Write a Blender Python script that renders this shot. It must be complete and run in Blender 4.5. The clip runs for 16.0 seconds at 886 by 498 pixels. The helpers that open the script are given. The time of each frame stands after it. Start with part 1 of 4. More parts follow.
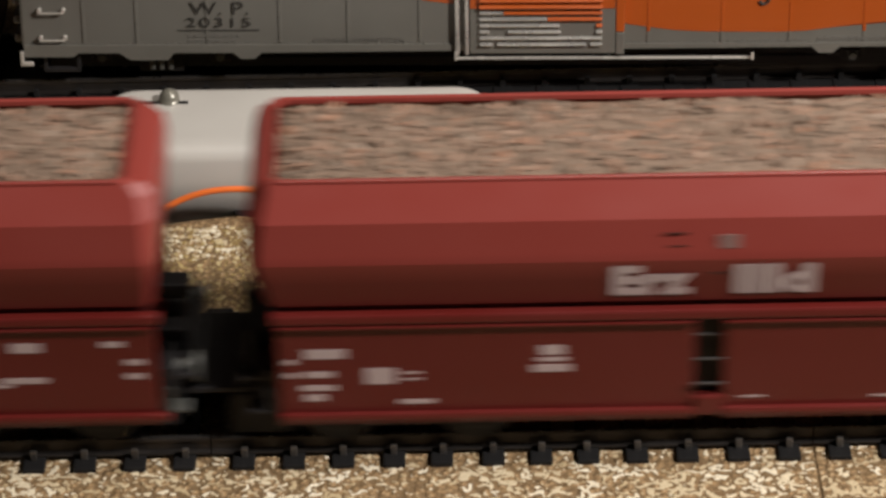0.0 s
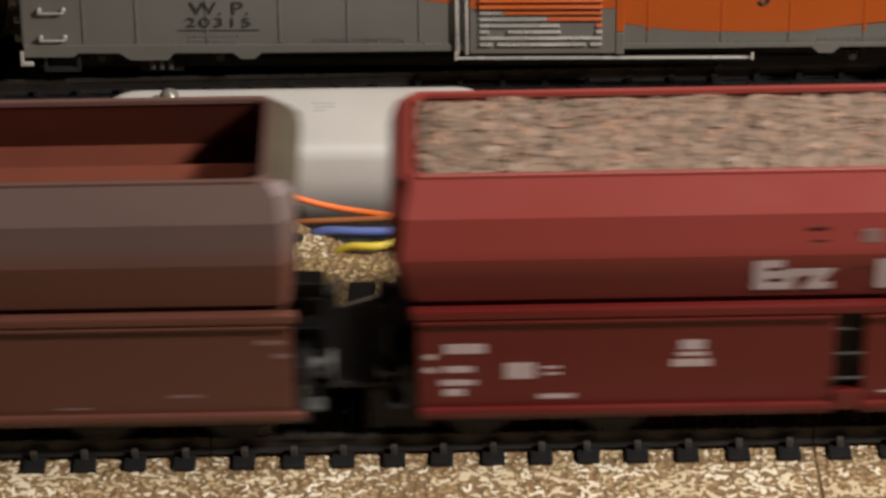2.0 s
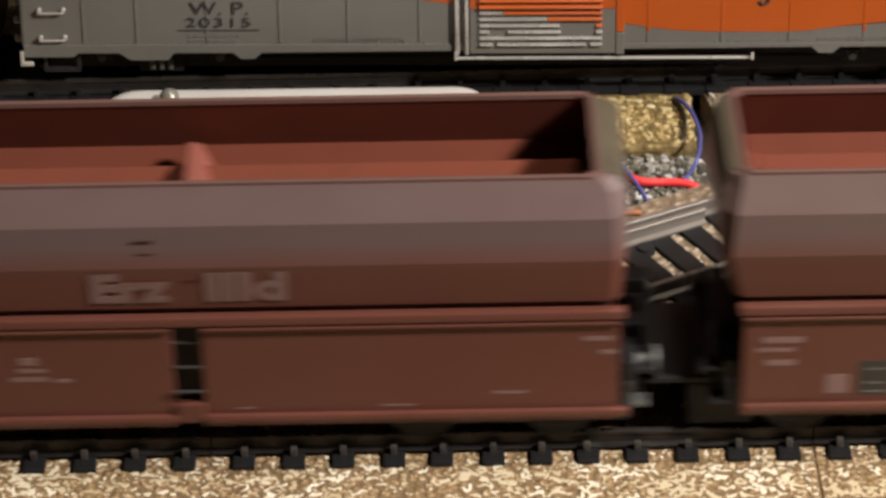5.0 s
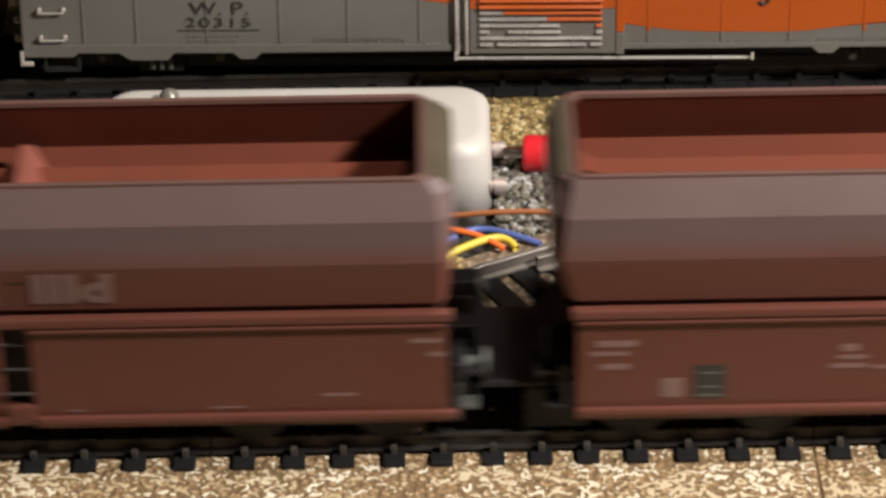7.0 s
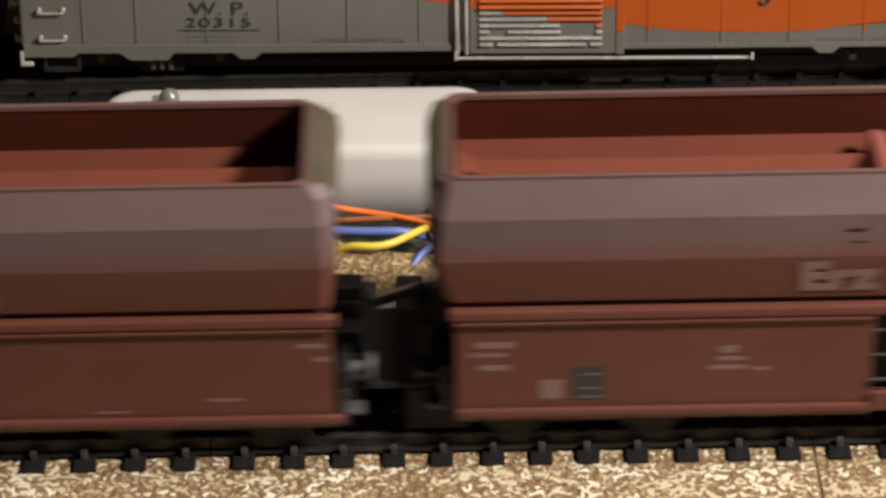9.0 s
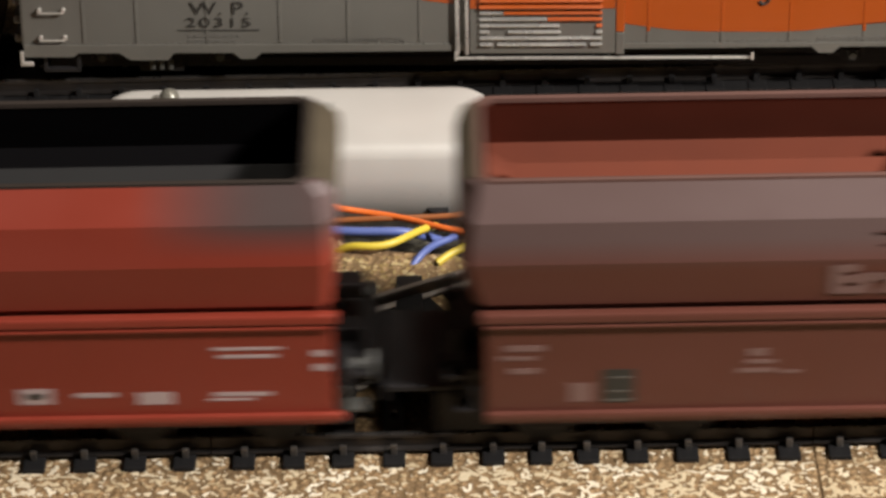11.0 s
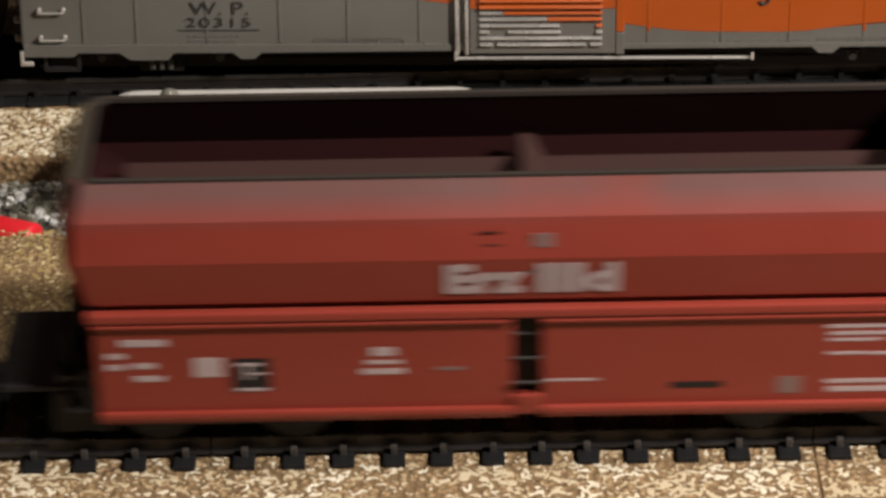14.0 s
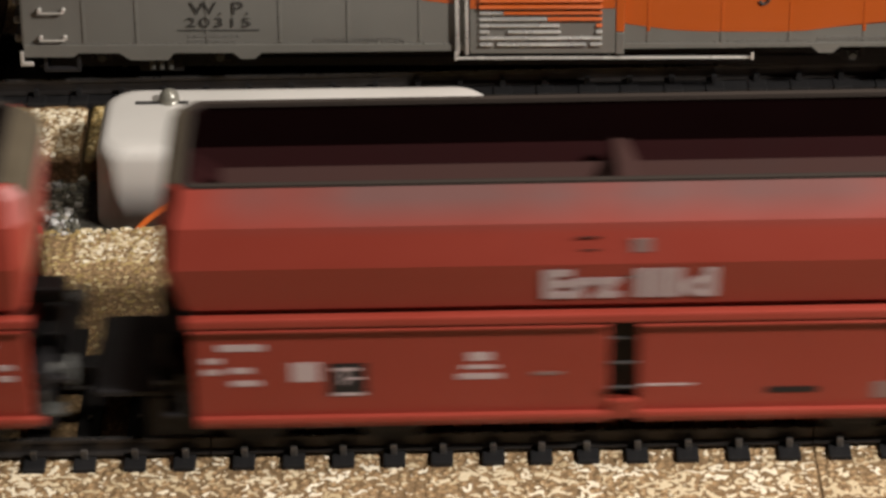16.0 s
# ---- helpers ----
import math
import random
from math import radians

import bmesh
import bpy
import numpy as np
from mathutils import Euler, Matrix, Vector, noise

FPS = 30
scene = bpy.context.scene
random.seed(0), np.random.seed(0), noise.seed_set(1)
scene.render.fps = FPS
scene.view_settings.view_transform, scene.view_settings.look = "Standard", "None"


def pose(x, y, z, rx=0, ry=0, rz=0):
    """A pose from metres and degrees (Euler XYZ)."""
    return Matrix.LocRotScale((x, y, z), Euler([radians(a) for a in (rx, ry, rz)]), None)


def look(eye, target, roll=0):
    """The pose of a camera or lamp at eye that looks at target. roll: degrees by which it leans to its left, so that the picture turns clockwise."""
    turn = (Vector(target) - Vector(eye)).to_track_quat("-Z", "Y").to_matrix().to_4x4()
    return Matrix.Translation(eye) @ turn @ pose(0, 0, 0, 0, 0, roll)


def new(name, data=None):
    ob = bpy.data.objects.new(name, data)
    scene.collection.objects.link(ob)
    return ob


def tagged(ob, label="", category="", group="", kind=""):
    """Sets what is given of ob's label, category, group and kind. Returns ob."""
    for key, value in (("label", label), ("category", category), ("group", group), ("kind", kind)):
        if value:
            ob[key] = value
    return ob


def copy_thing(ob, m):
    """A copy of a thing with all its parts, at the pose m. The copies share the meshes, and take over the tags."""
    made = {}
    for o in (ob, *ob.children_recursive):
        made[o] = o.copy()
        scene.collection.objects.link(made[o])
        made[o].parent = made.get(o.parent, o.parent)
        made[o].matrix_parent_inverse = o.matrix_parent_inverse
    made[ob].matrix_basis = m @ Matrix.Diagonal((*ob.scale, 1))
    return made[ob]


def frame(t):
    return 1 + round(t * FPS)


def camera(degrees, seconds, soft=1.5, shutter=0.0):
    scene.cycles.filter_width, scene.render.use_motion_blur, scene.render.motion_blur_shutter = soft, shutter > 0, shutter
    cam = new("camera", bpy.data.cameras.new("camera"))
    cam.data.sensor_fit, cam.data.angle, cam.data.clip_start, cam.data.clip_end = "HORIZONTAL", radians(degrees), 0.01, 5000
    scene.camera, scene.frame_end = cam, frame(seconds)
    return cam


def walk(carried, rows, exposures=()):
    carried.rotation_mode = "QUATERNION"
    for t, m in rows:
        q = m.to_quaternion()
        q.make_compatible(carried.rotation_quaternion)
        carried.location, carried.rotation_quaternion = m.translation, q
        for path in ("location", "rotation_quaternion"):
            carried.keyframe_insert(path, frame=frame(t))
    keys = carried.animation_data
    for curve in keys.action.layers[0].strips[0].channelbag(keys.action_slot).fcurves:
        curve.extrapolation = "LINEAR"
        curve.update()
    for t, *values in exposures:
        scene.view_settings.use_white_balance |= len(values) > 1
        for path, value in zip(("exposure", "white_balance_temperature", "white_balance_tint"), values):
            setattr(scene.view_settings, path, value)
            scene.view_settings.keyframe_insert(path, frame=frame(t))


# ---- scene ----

# ---------------- camera: it stands still ----------------
cam = camera(14.42, 16.0, soft=3.0, shutter=1.0)
EYE = (0.0, -0.4466, 0.2863)
VIEW = look(EYE, (0.0, EYE[1] + math.cos(radians(30)), EYE[2] - 0.5), -1.0)
walk(cam, [(0.0, VIEW), (16.0, VIEW)], exposures=[(0.0, -0.12), (0.7, -0.02), (2.0, -0.1), (2.8, 0.2), (3.5, 0.25), (9.0, 0.21), (11.0, 0.14), (13.0, 0.06), (16.0, 0.14)])

# ---------------- light: a warm lamp close by to the right, and one on the ceiling overhead ----------------
world = bpy.data.worlds.new("room_air")
scene.world = world
world.use_nodes = True
world.node_tree.nodes["Background"].inputs[0].default_value = (1.0, 0.86, 0.68, 1)
world.node_tree.nodes["Background"].inputs[1].default_value = 0.12

lamp_data = bpy.data.lights.new("desk_lamp", "AREA")
lamp_data.shape, lamp_data.size = "DISK", 0.06
lamp_data.energy, lamp_data.color = 5.6, (1.0, 0.94, 0.90)
lamp = new("desk_lamp", lamp_data)
lamp.matrix_world = look((0.385, -0.203, 0.415), (0.0, 0.03, 0.0))

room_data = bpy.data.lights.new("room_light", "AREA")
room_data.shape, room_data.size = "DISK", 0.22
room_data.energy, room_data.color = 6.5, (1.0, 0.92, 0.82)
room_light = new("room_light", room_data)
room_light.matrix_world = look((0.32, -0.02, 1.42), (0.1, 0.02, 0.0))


# ---------------- materials ----------------
class Nodes:
    """A small builder round one node material."""

    def __init__(self, name, rough=0.5, metal=0.0, specular=0.5):
        self.mat = bpy.data.materials.new(name)
        self.mat.use_nodes = True
        self.tree = self.mat.node_tree
        self.bsdf = self.tree.nodes["Principled BSDF"]
        self.bsdf.inputs["Roughness"].default_value = rough
        self.bsdf.inputs["Metallic"].default_value = metal
        self.bsdf.inputs["Specular IOR Level"].default_value = specular
        self.coord = self.tree.nodes.new("ShaderNodeTexCoord").outputs["Object"]

    def node(self, kind, **inputs):
        n = self.tree.nodes.new(kind)
        for key, value in inputs.items():
            self.put(n.inputs[key.replace("_", " ")], value)
        return n

    def put(self, socket, value):
        if hasattr(value, "is_linked"):
            self.tree.links.new(value, socket)
        else:
            socket.default_value = value

    def noise(self, scale, detail=4.0, rough=0.55, stretch=(1, 1, 1), random_shift=False):
        m = self.node("ShaderNodeMapping", Vector=self.coord, Scale=stretch)
        if random_shift:
            info = self.tree.nodes.new("ShaderNodeObjectInfo")
            self.put(m.inputs["Location"], info.outputs["Random"])
        n = self.node("ShaderNodeTexNoise", Vector=m.outputs[0], Scale=scale, Detail=detail, Roughness=rough)
        return n.outputs["Fac"]

    def cells(self, scale, stretch=(1, 1, 1)):
        m = self.node("ShaderNodeMapping", Vector=self.coord, Scale=stretch)
        n = self.node("ShaderNodeTexVoronoi", Vector=m.outputs[0], Scale=scale)
        return n.outputs["Distance"], n.outputs["Color"]

    def ramp(self, fac, *stops):
        n = self.tree.nodes.new("ShaderNodeValToRGB")
        while len(n.color_ramp.elements) < len(stops):
            n.color_ramp.elements.new(0.5)
        for e, (at, colour) in zip(n.color_ramp.elements, stops):
            e.position, e.color = at, colour
        self.put(n.inputs[0], fac)
        return n.outputs[0]

    def span(self, fac, a, b, lo=0.0, hi=1.0):
        n = self.node("ShaderNodeMapRange", Value=fac)
        for i, v in zip((1, 2, 3, 4), (a, b, lo, hi)):
            n.inputs[i].default_value = v
        return n.outputs[0]

    def math(self, op, a, b):
        n = self.tree.nodes.new("ShaderNodeMath")
        n.operation = op
        self.put(n.inputs[0], a)
        self.put(n.inputs[1], b)
        return n.outputs[0]

    def mix(self, fac, a, b):
        n = self.tree.nodes.new("ShaderNodeMix")
        n.data_type = "RGBA"
        self.put(n.inputs[0], fac)
        self.put(n.inputs[6], a)
        self.put(n.inputs[7], b)
        return n.outputs[2]

    def axis(self, which):
        return self.node("ShaderNodeSeparateXYZ", Vector=self.coord).outputs[which]

    def done(self, colour=None, rough=None, bump=None, strength=0.3, depth=0.0002):
        if colour is not None:
            self.put(self.bsdf.inputs["Base Color"], colour)
        if rough is not None:
            self.put(self.bsdf.inputs["Roughness"], rough)
        if bump is not None:
            b = self.node("ShaderNodeBump", Strength=strength, Distance=depth, Height=bump)
            self.tree.links.new(b.outputs[0], self.bsdf.inputs["Normal"])
        return self.mat


def tone(c, k):
    return (min(1, c[0] * k), min(1, c[1] * k), min(1, c[2] * k), 1)


def plastic(name, colour, rough=0.42, spread=0.12, metal=0.0, scale=120, specular=0.5):
    n = Nodes(name, rough, metal, specular)
    big = n.noise(scale, 3)
    fine = n.noise(2600, 2)
    col = n.mix(big, tone(colour, 1 - spread), tone(colour, 1 + spread))
    return n.done(col, n.span(big, 0.3, 0.7, rough - 0.07, rough + 0.1), fine, 0.12, 0.0001)


def wagon_paint(name, colour, dust, amount, patches, low, spread=0.10, sprayed=False):
    """Moulded, painted body side: the upper part carries sprayed grey dust in drifting patches, or, on ore wagons,
    painted-in lamplight.
    """
    n = Nodes(name, 0.5)
    big = n.noise(45, 3, stretch=(1, 1, 2.2), random_shift=True)
    fine = n.noise(3200, 2)
    base = n.mix(big, tone(colour, 1 - spread), tone(colour, 1 + spread))
    drift = n.noise(26, 2, 0.4, stretch=(1, 0.2, 0.25), random_shift=True)
    high = n.span(n.axis(2), low, low + 0.005)
    mask = n.math("MULTIPLY", n.math("MULTIPLY", high, amount), n.span(drift, 0.5 - patches, 0.5 + patches, 1.0 - min(1, 0.35 / max(patches, 0.05) * 0.12), 1.0) if patches > 0.9 else n.span(drift, 0.42, 0.58))
    if sprayed:      # weathering sprayed on at both ends and in the middle
        wave = n.math("ADD", n.math("COSINE", n.math("MULTIPLY", n.math("ADD", n.axis(0), 0.0085), 100.4), 0.0), n.span(drift, 0.3, 0.7, -0.4, 0.4))
        mask = n.math("MULTIPLY", n.math("MULTIPLY", high, amount), n.span(wave, -0.55, 1.0))
    col = n.mix(mask, base, dust)
    streak = n.noise(220, 4, 0.6, stretch=(1, 1, 0.08))
    col = n.mix(n.span(streak, 0.58, 0.85, 0.0, 0.22), col, tone(dust, 0.6))
    return n.done(col, n.span(big, 0.3, 0.7, 0.35, 0.5), fine, 0.15, 0.0001)


# Ore: the upper bands' lighter red is lamplight put into the paint.
PAINT_ORE = wagon_paint("red_oxide_paint_lit_top", (0.112, 0.0108, 0.0085, 1), (0.36, 0.066, 0.050, 1), 0.52, 1, 0.0325)
PAINT_BROWN = wagon_paint("faded_brown_paint", (0.124, 0.041, 0.028, 1), (0.112, 0.090, 0.086, 1), 0.68, 1, 0.0345)
PAINT_PLAIN = wagon_paint("olive_brown_paint", (0.118, 0.042, 0.028, 1), (0.112, 0.088, 0.077, 1), 0.68, 1, 0.0345)
PAINT_RED = wagon_paint("bright_red_brown_paint", (0.250, 0.039, 0.022, 1), (0.062, 0.056, 0.053, 1), 0.92, 0.1, 0.0372, sprayed=True)
PAINT_WORN = wagon_paint("weathered_red_paint", (0.268, 0.039, 0.024, 1), (0.118, 0.076, 0.070, 1), 0.8, 0.1, 0.0408)
INSIDE_BROWN = plastic("red_brown_inner_paint", (0.145, 0.040, 0.023, 1), 0.85, 0.15, 0, 120, 0.12)
# Lighter than the inside paint: lamplight on the beam, put into its colour.
BEAM_LIT = plastic("lit_pinkish_beam_paint", (0.20, 0.064, 0.046, 1), 0.7, 0.15, 0, 120, 0.15)
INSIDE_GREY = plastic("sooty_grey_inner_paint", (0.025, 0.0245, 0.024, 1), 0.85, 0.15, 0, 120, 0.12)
INSIDE_WORN = plastic("dusty_brown_inner_paint", (0.040, 0.019, 0.016, 1), 0.85, 0.15, 0, 120, 0.12)
# Grey inside paint darkened: the walls' shade is put into the colour.
INSIDE_GREY_SHADED = plastic("grey_inner_paint_shaded", (0.0048, 0.0044, 0.0048, 1), 0.9, 0.15, 0, 120, 0.05)
BOX_MARK = plastic("grey_moulded_mark", (0.43, 0.42, 0.385, 1), 0.5)
# Worn inside paint with the walls' shade painted in.
INSIDE_WORN_SHADED = plastic("maroon_inner_paint_shaded", (0.017, 0.0045, 0.0045, 1), 0.9, 0.15, 0, 120, 0.06)
END_DUST = plastic("dusty_olive_end_paint", (0.078, 0.062, 0.040, 1), 0.7, 0.25, 0, 200, 0.2)
RIM_BROWN = plastic("rubbed_brown_rim", (0.115, 0.060, 0.048, 1), 0.7, 0.15, 0, 120, 0.15)
RIM_DUST = plastic("dusty_olive_brown_rim", (0.034, 0.026, 0.021, 1), 0.85, 0.15, 0, 120, 0.12)
KNOB = plastic("dull_grey_knob_metal", (0.20, 0.19, 0.155, 1), 0.3, 0.15, 0.3)
BLACK = plastic("black_plastic", (0.014, 0.013, 0.0135, 1), 0.5, 0.12, 0, 120, 0.3)
RUNG = plastic("dim_grey_rungs", (0.04, 0.036, 0.034, 1), 0.5)
BUFFER = plastic("dusty_grey_buffer_plastic", (0.060, 0.060, 0.054, 1), 0.5)
MATT_BLACK = plastic("matt_black_underframe", (0.024, 0.022, 0.022, 1), 0.7, 0.2, 0, 120, 0.12)
SLEEPER = plastic("black_sleeper_plastic", (0.014, 0.0135, 0.0135, 1), 0.45, 0.25, 0, 120, 0.14)
STEEL = plastic("dull_rail_steel", (0.16, 0.15, 0.14, 1), 0.28, 0.15, 0.9, 300)
RAIL_DARK = plastic("dark_worn_rail_steel", (0.05, 0.044, 0.04, 1), 0.36, 0.2, 0.7, 300, 0.2)
BRIGHT_STEEL = plastic("bright_rail_steel", (0.20, 0.175, 0.15, 1), 0.42, 0.2, 0.35, 300)
SOCKET = plastic("dull_pinkish_plated_metal", (0.50, 0.42, 0.38, 1), 0.4, 0.1, 0.6)
CLIP_METAL = plastic("plated_clip_metal", (0.22, 0.20, 0.18, 1), 0.3, 0.15, 0.85)
CHROME = plastic("bright_plated_metal", (0.75, 0.72, 0.68, 1), 0.18, 0.05, 1.0)
PRINT_WHITE = plastic("white_print", (0.50, 0.405, 0.40, 1), 0.5, 0.06)
PRINT_PALE = plastic("faded_pink_print", (0.225, 0.135, 0.12, 1), 0.5, 0.1)
PRINT_GREY = plastic("dark_grey_panel_print", (0.036, 0.037, 0.032, 1), 0.5, 0.2)
PRINT_BLACK = plastic("black_print", (0.030, 0.027, 0.023, 1), 0.5)
PRINT_FAINT = plastic("faint_grey_print", (0.130, 0.123, 0.108, 1), 0.5)
SILVER = plastic("silver_grey_car_paint", (0.136, 0.129, 0.111, 1), 0.40, 0.10)
# Door ribs outshine the body: their highlights are put into the paint.
SILVER_BRIGHT = plastic("bright_silver_door_highlight", (0.52, 0.50, 0.46, 1), 0.26, 0.08, 0.6)
ORANGE = plastic("orange_car_paint", (0.40, 0.076, 0.009, 1), 0.40, 0.08)
MAROON = plastic("dark_maroon_car_paint", (0.05, 0.016, 0.012, 1), 0.5, 0.2)
CLEAR_EDGE = plastic("polished_grey_edge", (0.5, 0.47, 0.42, 1), 0.25, 0.05, 0.3)
RED_PLUG = plastic("red_plug_plastic", (0.62, 0.018, 0.026, 1), 0.32, 0.08)
WIRE_COLOURS = {
    "orange": plastic("orange_wire_sleeve", (0.80, 0.17, 0.03, 1), 0.4), "brown": plastic("brown_wire_sleeve", (0.30, 0.10, 0.03, 1), 0.4),
    "blue": plastic("blue_wire_sleeve", (0.10, 0.14, 0.37, 1), 0.4), "yellow": plastic("yellow_wire_sleeve", (0.64, 0.49, 0.05, 1), 0.4),
    "red": plastic("red_wire_sleeve", (0.70, 0.03, 0.03, 1), 0.4), "navy": plastic("navy_wire_sleeve", (0.07, 0.075, 0.26, 1), 0.4),
    "dark": plastic("black_wire_sleeve", (0.02, 0.016, 0.012, 1), 0.4)}


def white_box_material():
    n = Nodes("yellowed_white_plastic", 0.36)
    big, fine = n.noise(60, 4), n.noise(1500, 3)
    specks = n.noise(420, 5, 0.7)
    col = n.mix(big, (0.475, 0.45, 0.41, 1), (0.565, 0.54, 0.495, 1))
    col = n.mix(n.span(specks, 0.68, 0.78, 0.0, 0.55), col, (0.16, 0.15, 0.10, 1))
    return n.done(col, n.span(big, 0.3, 0.7, 0.3, 0.48), fine, 0.1, 0.0001)


def bed_material(name, dark, mid, pale, scale):
    n = Nodes(name, 0.75, specular=0.4)
    warp = n.noise(scale * 1.2, 3)
    dist, tint = n.cells(scale, (1, 1, 1))
    grain = n.noise(scale * 4.5, 4, 0.7)
    flakes = n.math("ADD", n.span(dist, 0.15, 0.75), n.math("MULTIPLY", warp, 0.55))
    col = n.ramp(flakes, (0.28, pale), (0.42, mid), (0.72, dark), (1.0, tone(dark, 0.55)))
    col = n.mix(n.span(grain, 0.35, 0.75, 0.0, 0.6), col, tone(mid, 0.6))
    big = n.noise(38, 3)
    col = n.mix(n.span(big, 0.35, 0.7, 0.0, 0.35), col, tone(dark, 1.1))
    height = n.math("SUBTRACT", n.math("MULTIPLY", grain, 0.5), n.span(dist, 0.1, 0.8))
    return n.done(col, n.span(grain, 0.3, 0.7, 0.45, 0.85), height, 0.8, 0.0006)


WHITE_BOX = white_box_material()
BED = bed_material("speckled_brown_foam_bed", (0.29, 0.180, 0.082, 1), (0.39, 0.26, 0.13, 1), (0.52, 0.38, 0.22, 1), 900)
BED_PALE = bed_material("pale_gravel_foam_bed", (0.26, 0.18, 0.11, 1), (0.42, 0.33, 0.23, 1), (0.56, 0.48, 0.38, 1), 620)
BED_OLIVE = bed_material("yellowish_foam_bed", (0.17, 0.115, 0.035, 1), (0.30, 0.215, 0.085, 1), (0.48, 0.38, 0.20, 1), 520)
BOARD = bed_material("dark_scattered_ground", (0.035, 0.032, 0.024, 1), (0.075, 0.068, 0.045, 1), (0.16, 0.15, 0.12, 1), 420)


def island_material(name, stops, rough=0.6, scale=1800):
    n = Nodes(name, rough)
    geo = n.tree.nodes.new("ShaderNodeNewGeometry")
    col = n.ramp(geo.outputs["Random Per Island"], *stops)
    grain = n.noise(scale, 4, 0.65)
    col = n.mix(n.span(grain, 0.3, 0.75, 0.0, 0.45), col, tone(stops[0][1], 0.55))
    return n.done(col, None, grain, 0.4, 0.0002)


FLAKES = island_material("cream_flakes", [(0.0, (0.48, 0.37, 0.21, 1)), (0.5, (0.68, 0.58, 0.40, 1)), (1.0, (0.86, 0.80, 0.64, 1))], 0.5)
PEBBLES = island_material("beige_pebbles", [(0.0, (0.40, 0.30, 0.20, 1)), (0.5, (0.55, 0.45, 0.34, 1)), (1.0, (0.74, 0.66, 0.54, 1))], 0.6)
OLIVE_FLAKES = island_material("yellowish_grains", [(0.0, (0.27, 0.18, 0.06, 1)), (0.5, (0.43, 0.315, 0.125, 1)), (1.0, (0.66, 0.55, 0.31, 1))], 0.6)
CHIPS = island_material("grey_stone_chips", [(0.0, (0.055, 0.05, 0.035, 1)), (0.4, (0.13, 0.125, 0.095, 1)), (0.7, (0.30, 0.275, 0.21, 1)), (0.85, (0.33, 0.33, 0.32, 1)), (1.0, (0.75, 0.74, 0.70, 1))], 0.5)
ORE = island_material("crushed_brown_stone", [(0.0, (0.17, 0.125, 0.09, 1)), (0.3, (0.265, 0.180, 0.126, 1)), (0.6, (0.31, 0.205, 0.145, 1)), (0.85, (0.37, 0.19, 0.115, 1)), (1.0, (0.40, 0.31, 0.24, 1))], 0.85)
WALL_PAINT = plastic("room_wall_paint", (0.42, 0.36, 0.29, 1), 0.8, 0.06, 0, 3)
FLOOR_PAINT = plastic("room_floor_paint", (0.16, 0.12, 0.09, 1), 0.7, 0.2, 0, 6)


# ---------------- mesh helpers: all shapes are given in millimetres ----------------
MM = 0.001


def mesh_of(name, bm, material):
    bmesh.ops.scale(bm, vec=(MM, MM, MM), verts=bm.verts)
    me = bpy.data.meshes.new(name)
    bm.to_mesh(me)
    bm.free()
    me.materials.append(material)
    return me


def part(name, bm, material, parent=None, label="", smooth=False):
    ob = new(name, mesh_of(name, bm, material))
    if smooth:
        ob.data.shade_smooth()
    if parent:
        ob.parent = parent
    return tagged(ob, label)


def box(bm, x0, x1, y0, y1, z0, z1, bevel=0.0):
    got = bmesh.ops.create_cube(bm, size=1.0)["verts"]
    for v in got:
        v.co = Vector(((x0 + x1) / 2 + v.co.x * (x1 - x0), (y0 + y1) / 2 + v.co.y * (y1 - y0), (z0 + z1) / 2 + v.co.z * (z1 - z0)))
    if bevel:
        edges = list({e for v in got for e in v.link_edges})
        bmesh.ops.bevel(bm, geom=edges, offset=bevel, segments=2, profile=0.6, affect="EDGES")
    return bm


def boxed(x0, x1, y0, y1, z0, z1, bevel=0.0):
    return box(bmesh.new(), x0, x1, y0, y1, z0, z1, bevel)


def tube(bm, a, b, r0, r1=None, sides=20):
    """A round bar from a to b."""
    a, b = Vector(a), Vector(b)
    m = Matrix.Translation((a + b) / 2) @ (b - a).to_track_quat("Z", "Y").to_matrix().to_4x4()
    bmesh.ops.create_cone(bm, cap_ends=True, segments=sides, radius1=r0, radius2=r0 if r1 is None else r1, depth=(b - a).length, matrix=m)
    return bm


def prism(bm, outline, z0, z1, bevel=0.0):
    """A slab with the given outline (x, y), from z0 up to z1."""
    low = [bm.verts.new((x, y, z0)) for x, y in outline]
    high = [bm.verts.new((x, y, z1)) for x, y in outline]
    top = bm.faces.new(high)
    bm.faces.new(low[::-1])
    n = len(outline)
    for i in range(n):
        bm.faces.new((low[i], low[(i + 1) % n], high[(i + 1) % n], high[i]))
    if bevel:
        bmesh.ops.bevel(bm, geom=list(top.edges), offset=bevel, segments=2, profile=0.5, affect="EDGES")
    bmesh.ops.recalc_face_normals(bm, faces=bm.faces)
    return bm


def loft(bm, rings, close_first=False, close_last=False):
    """Skin between closed rings of equal length."""
    made = [[bm.verts.new(p) for p in ring] for ring in rings]
    n = len(rings[0])
    for a, b in zip(made, made[1:]):
        for i in range(n):
            bm.faces.new((a[i], a[(i + 1) % n], b[(i + 1) % n], b[i]))
    if close_first:
        bm.faces.new(made[0][::-1])
    if close_last:
        bm.faces.new(made[-1])
    return made


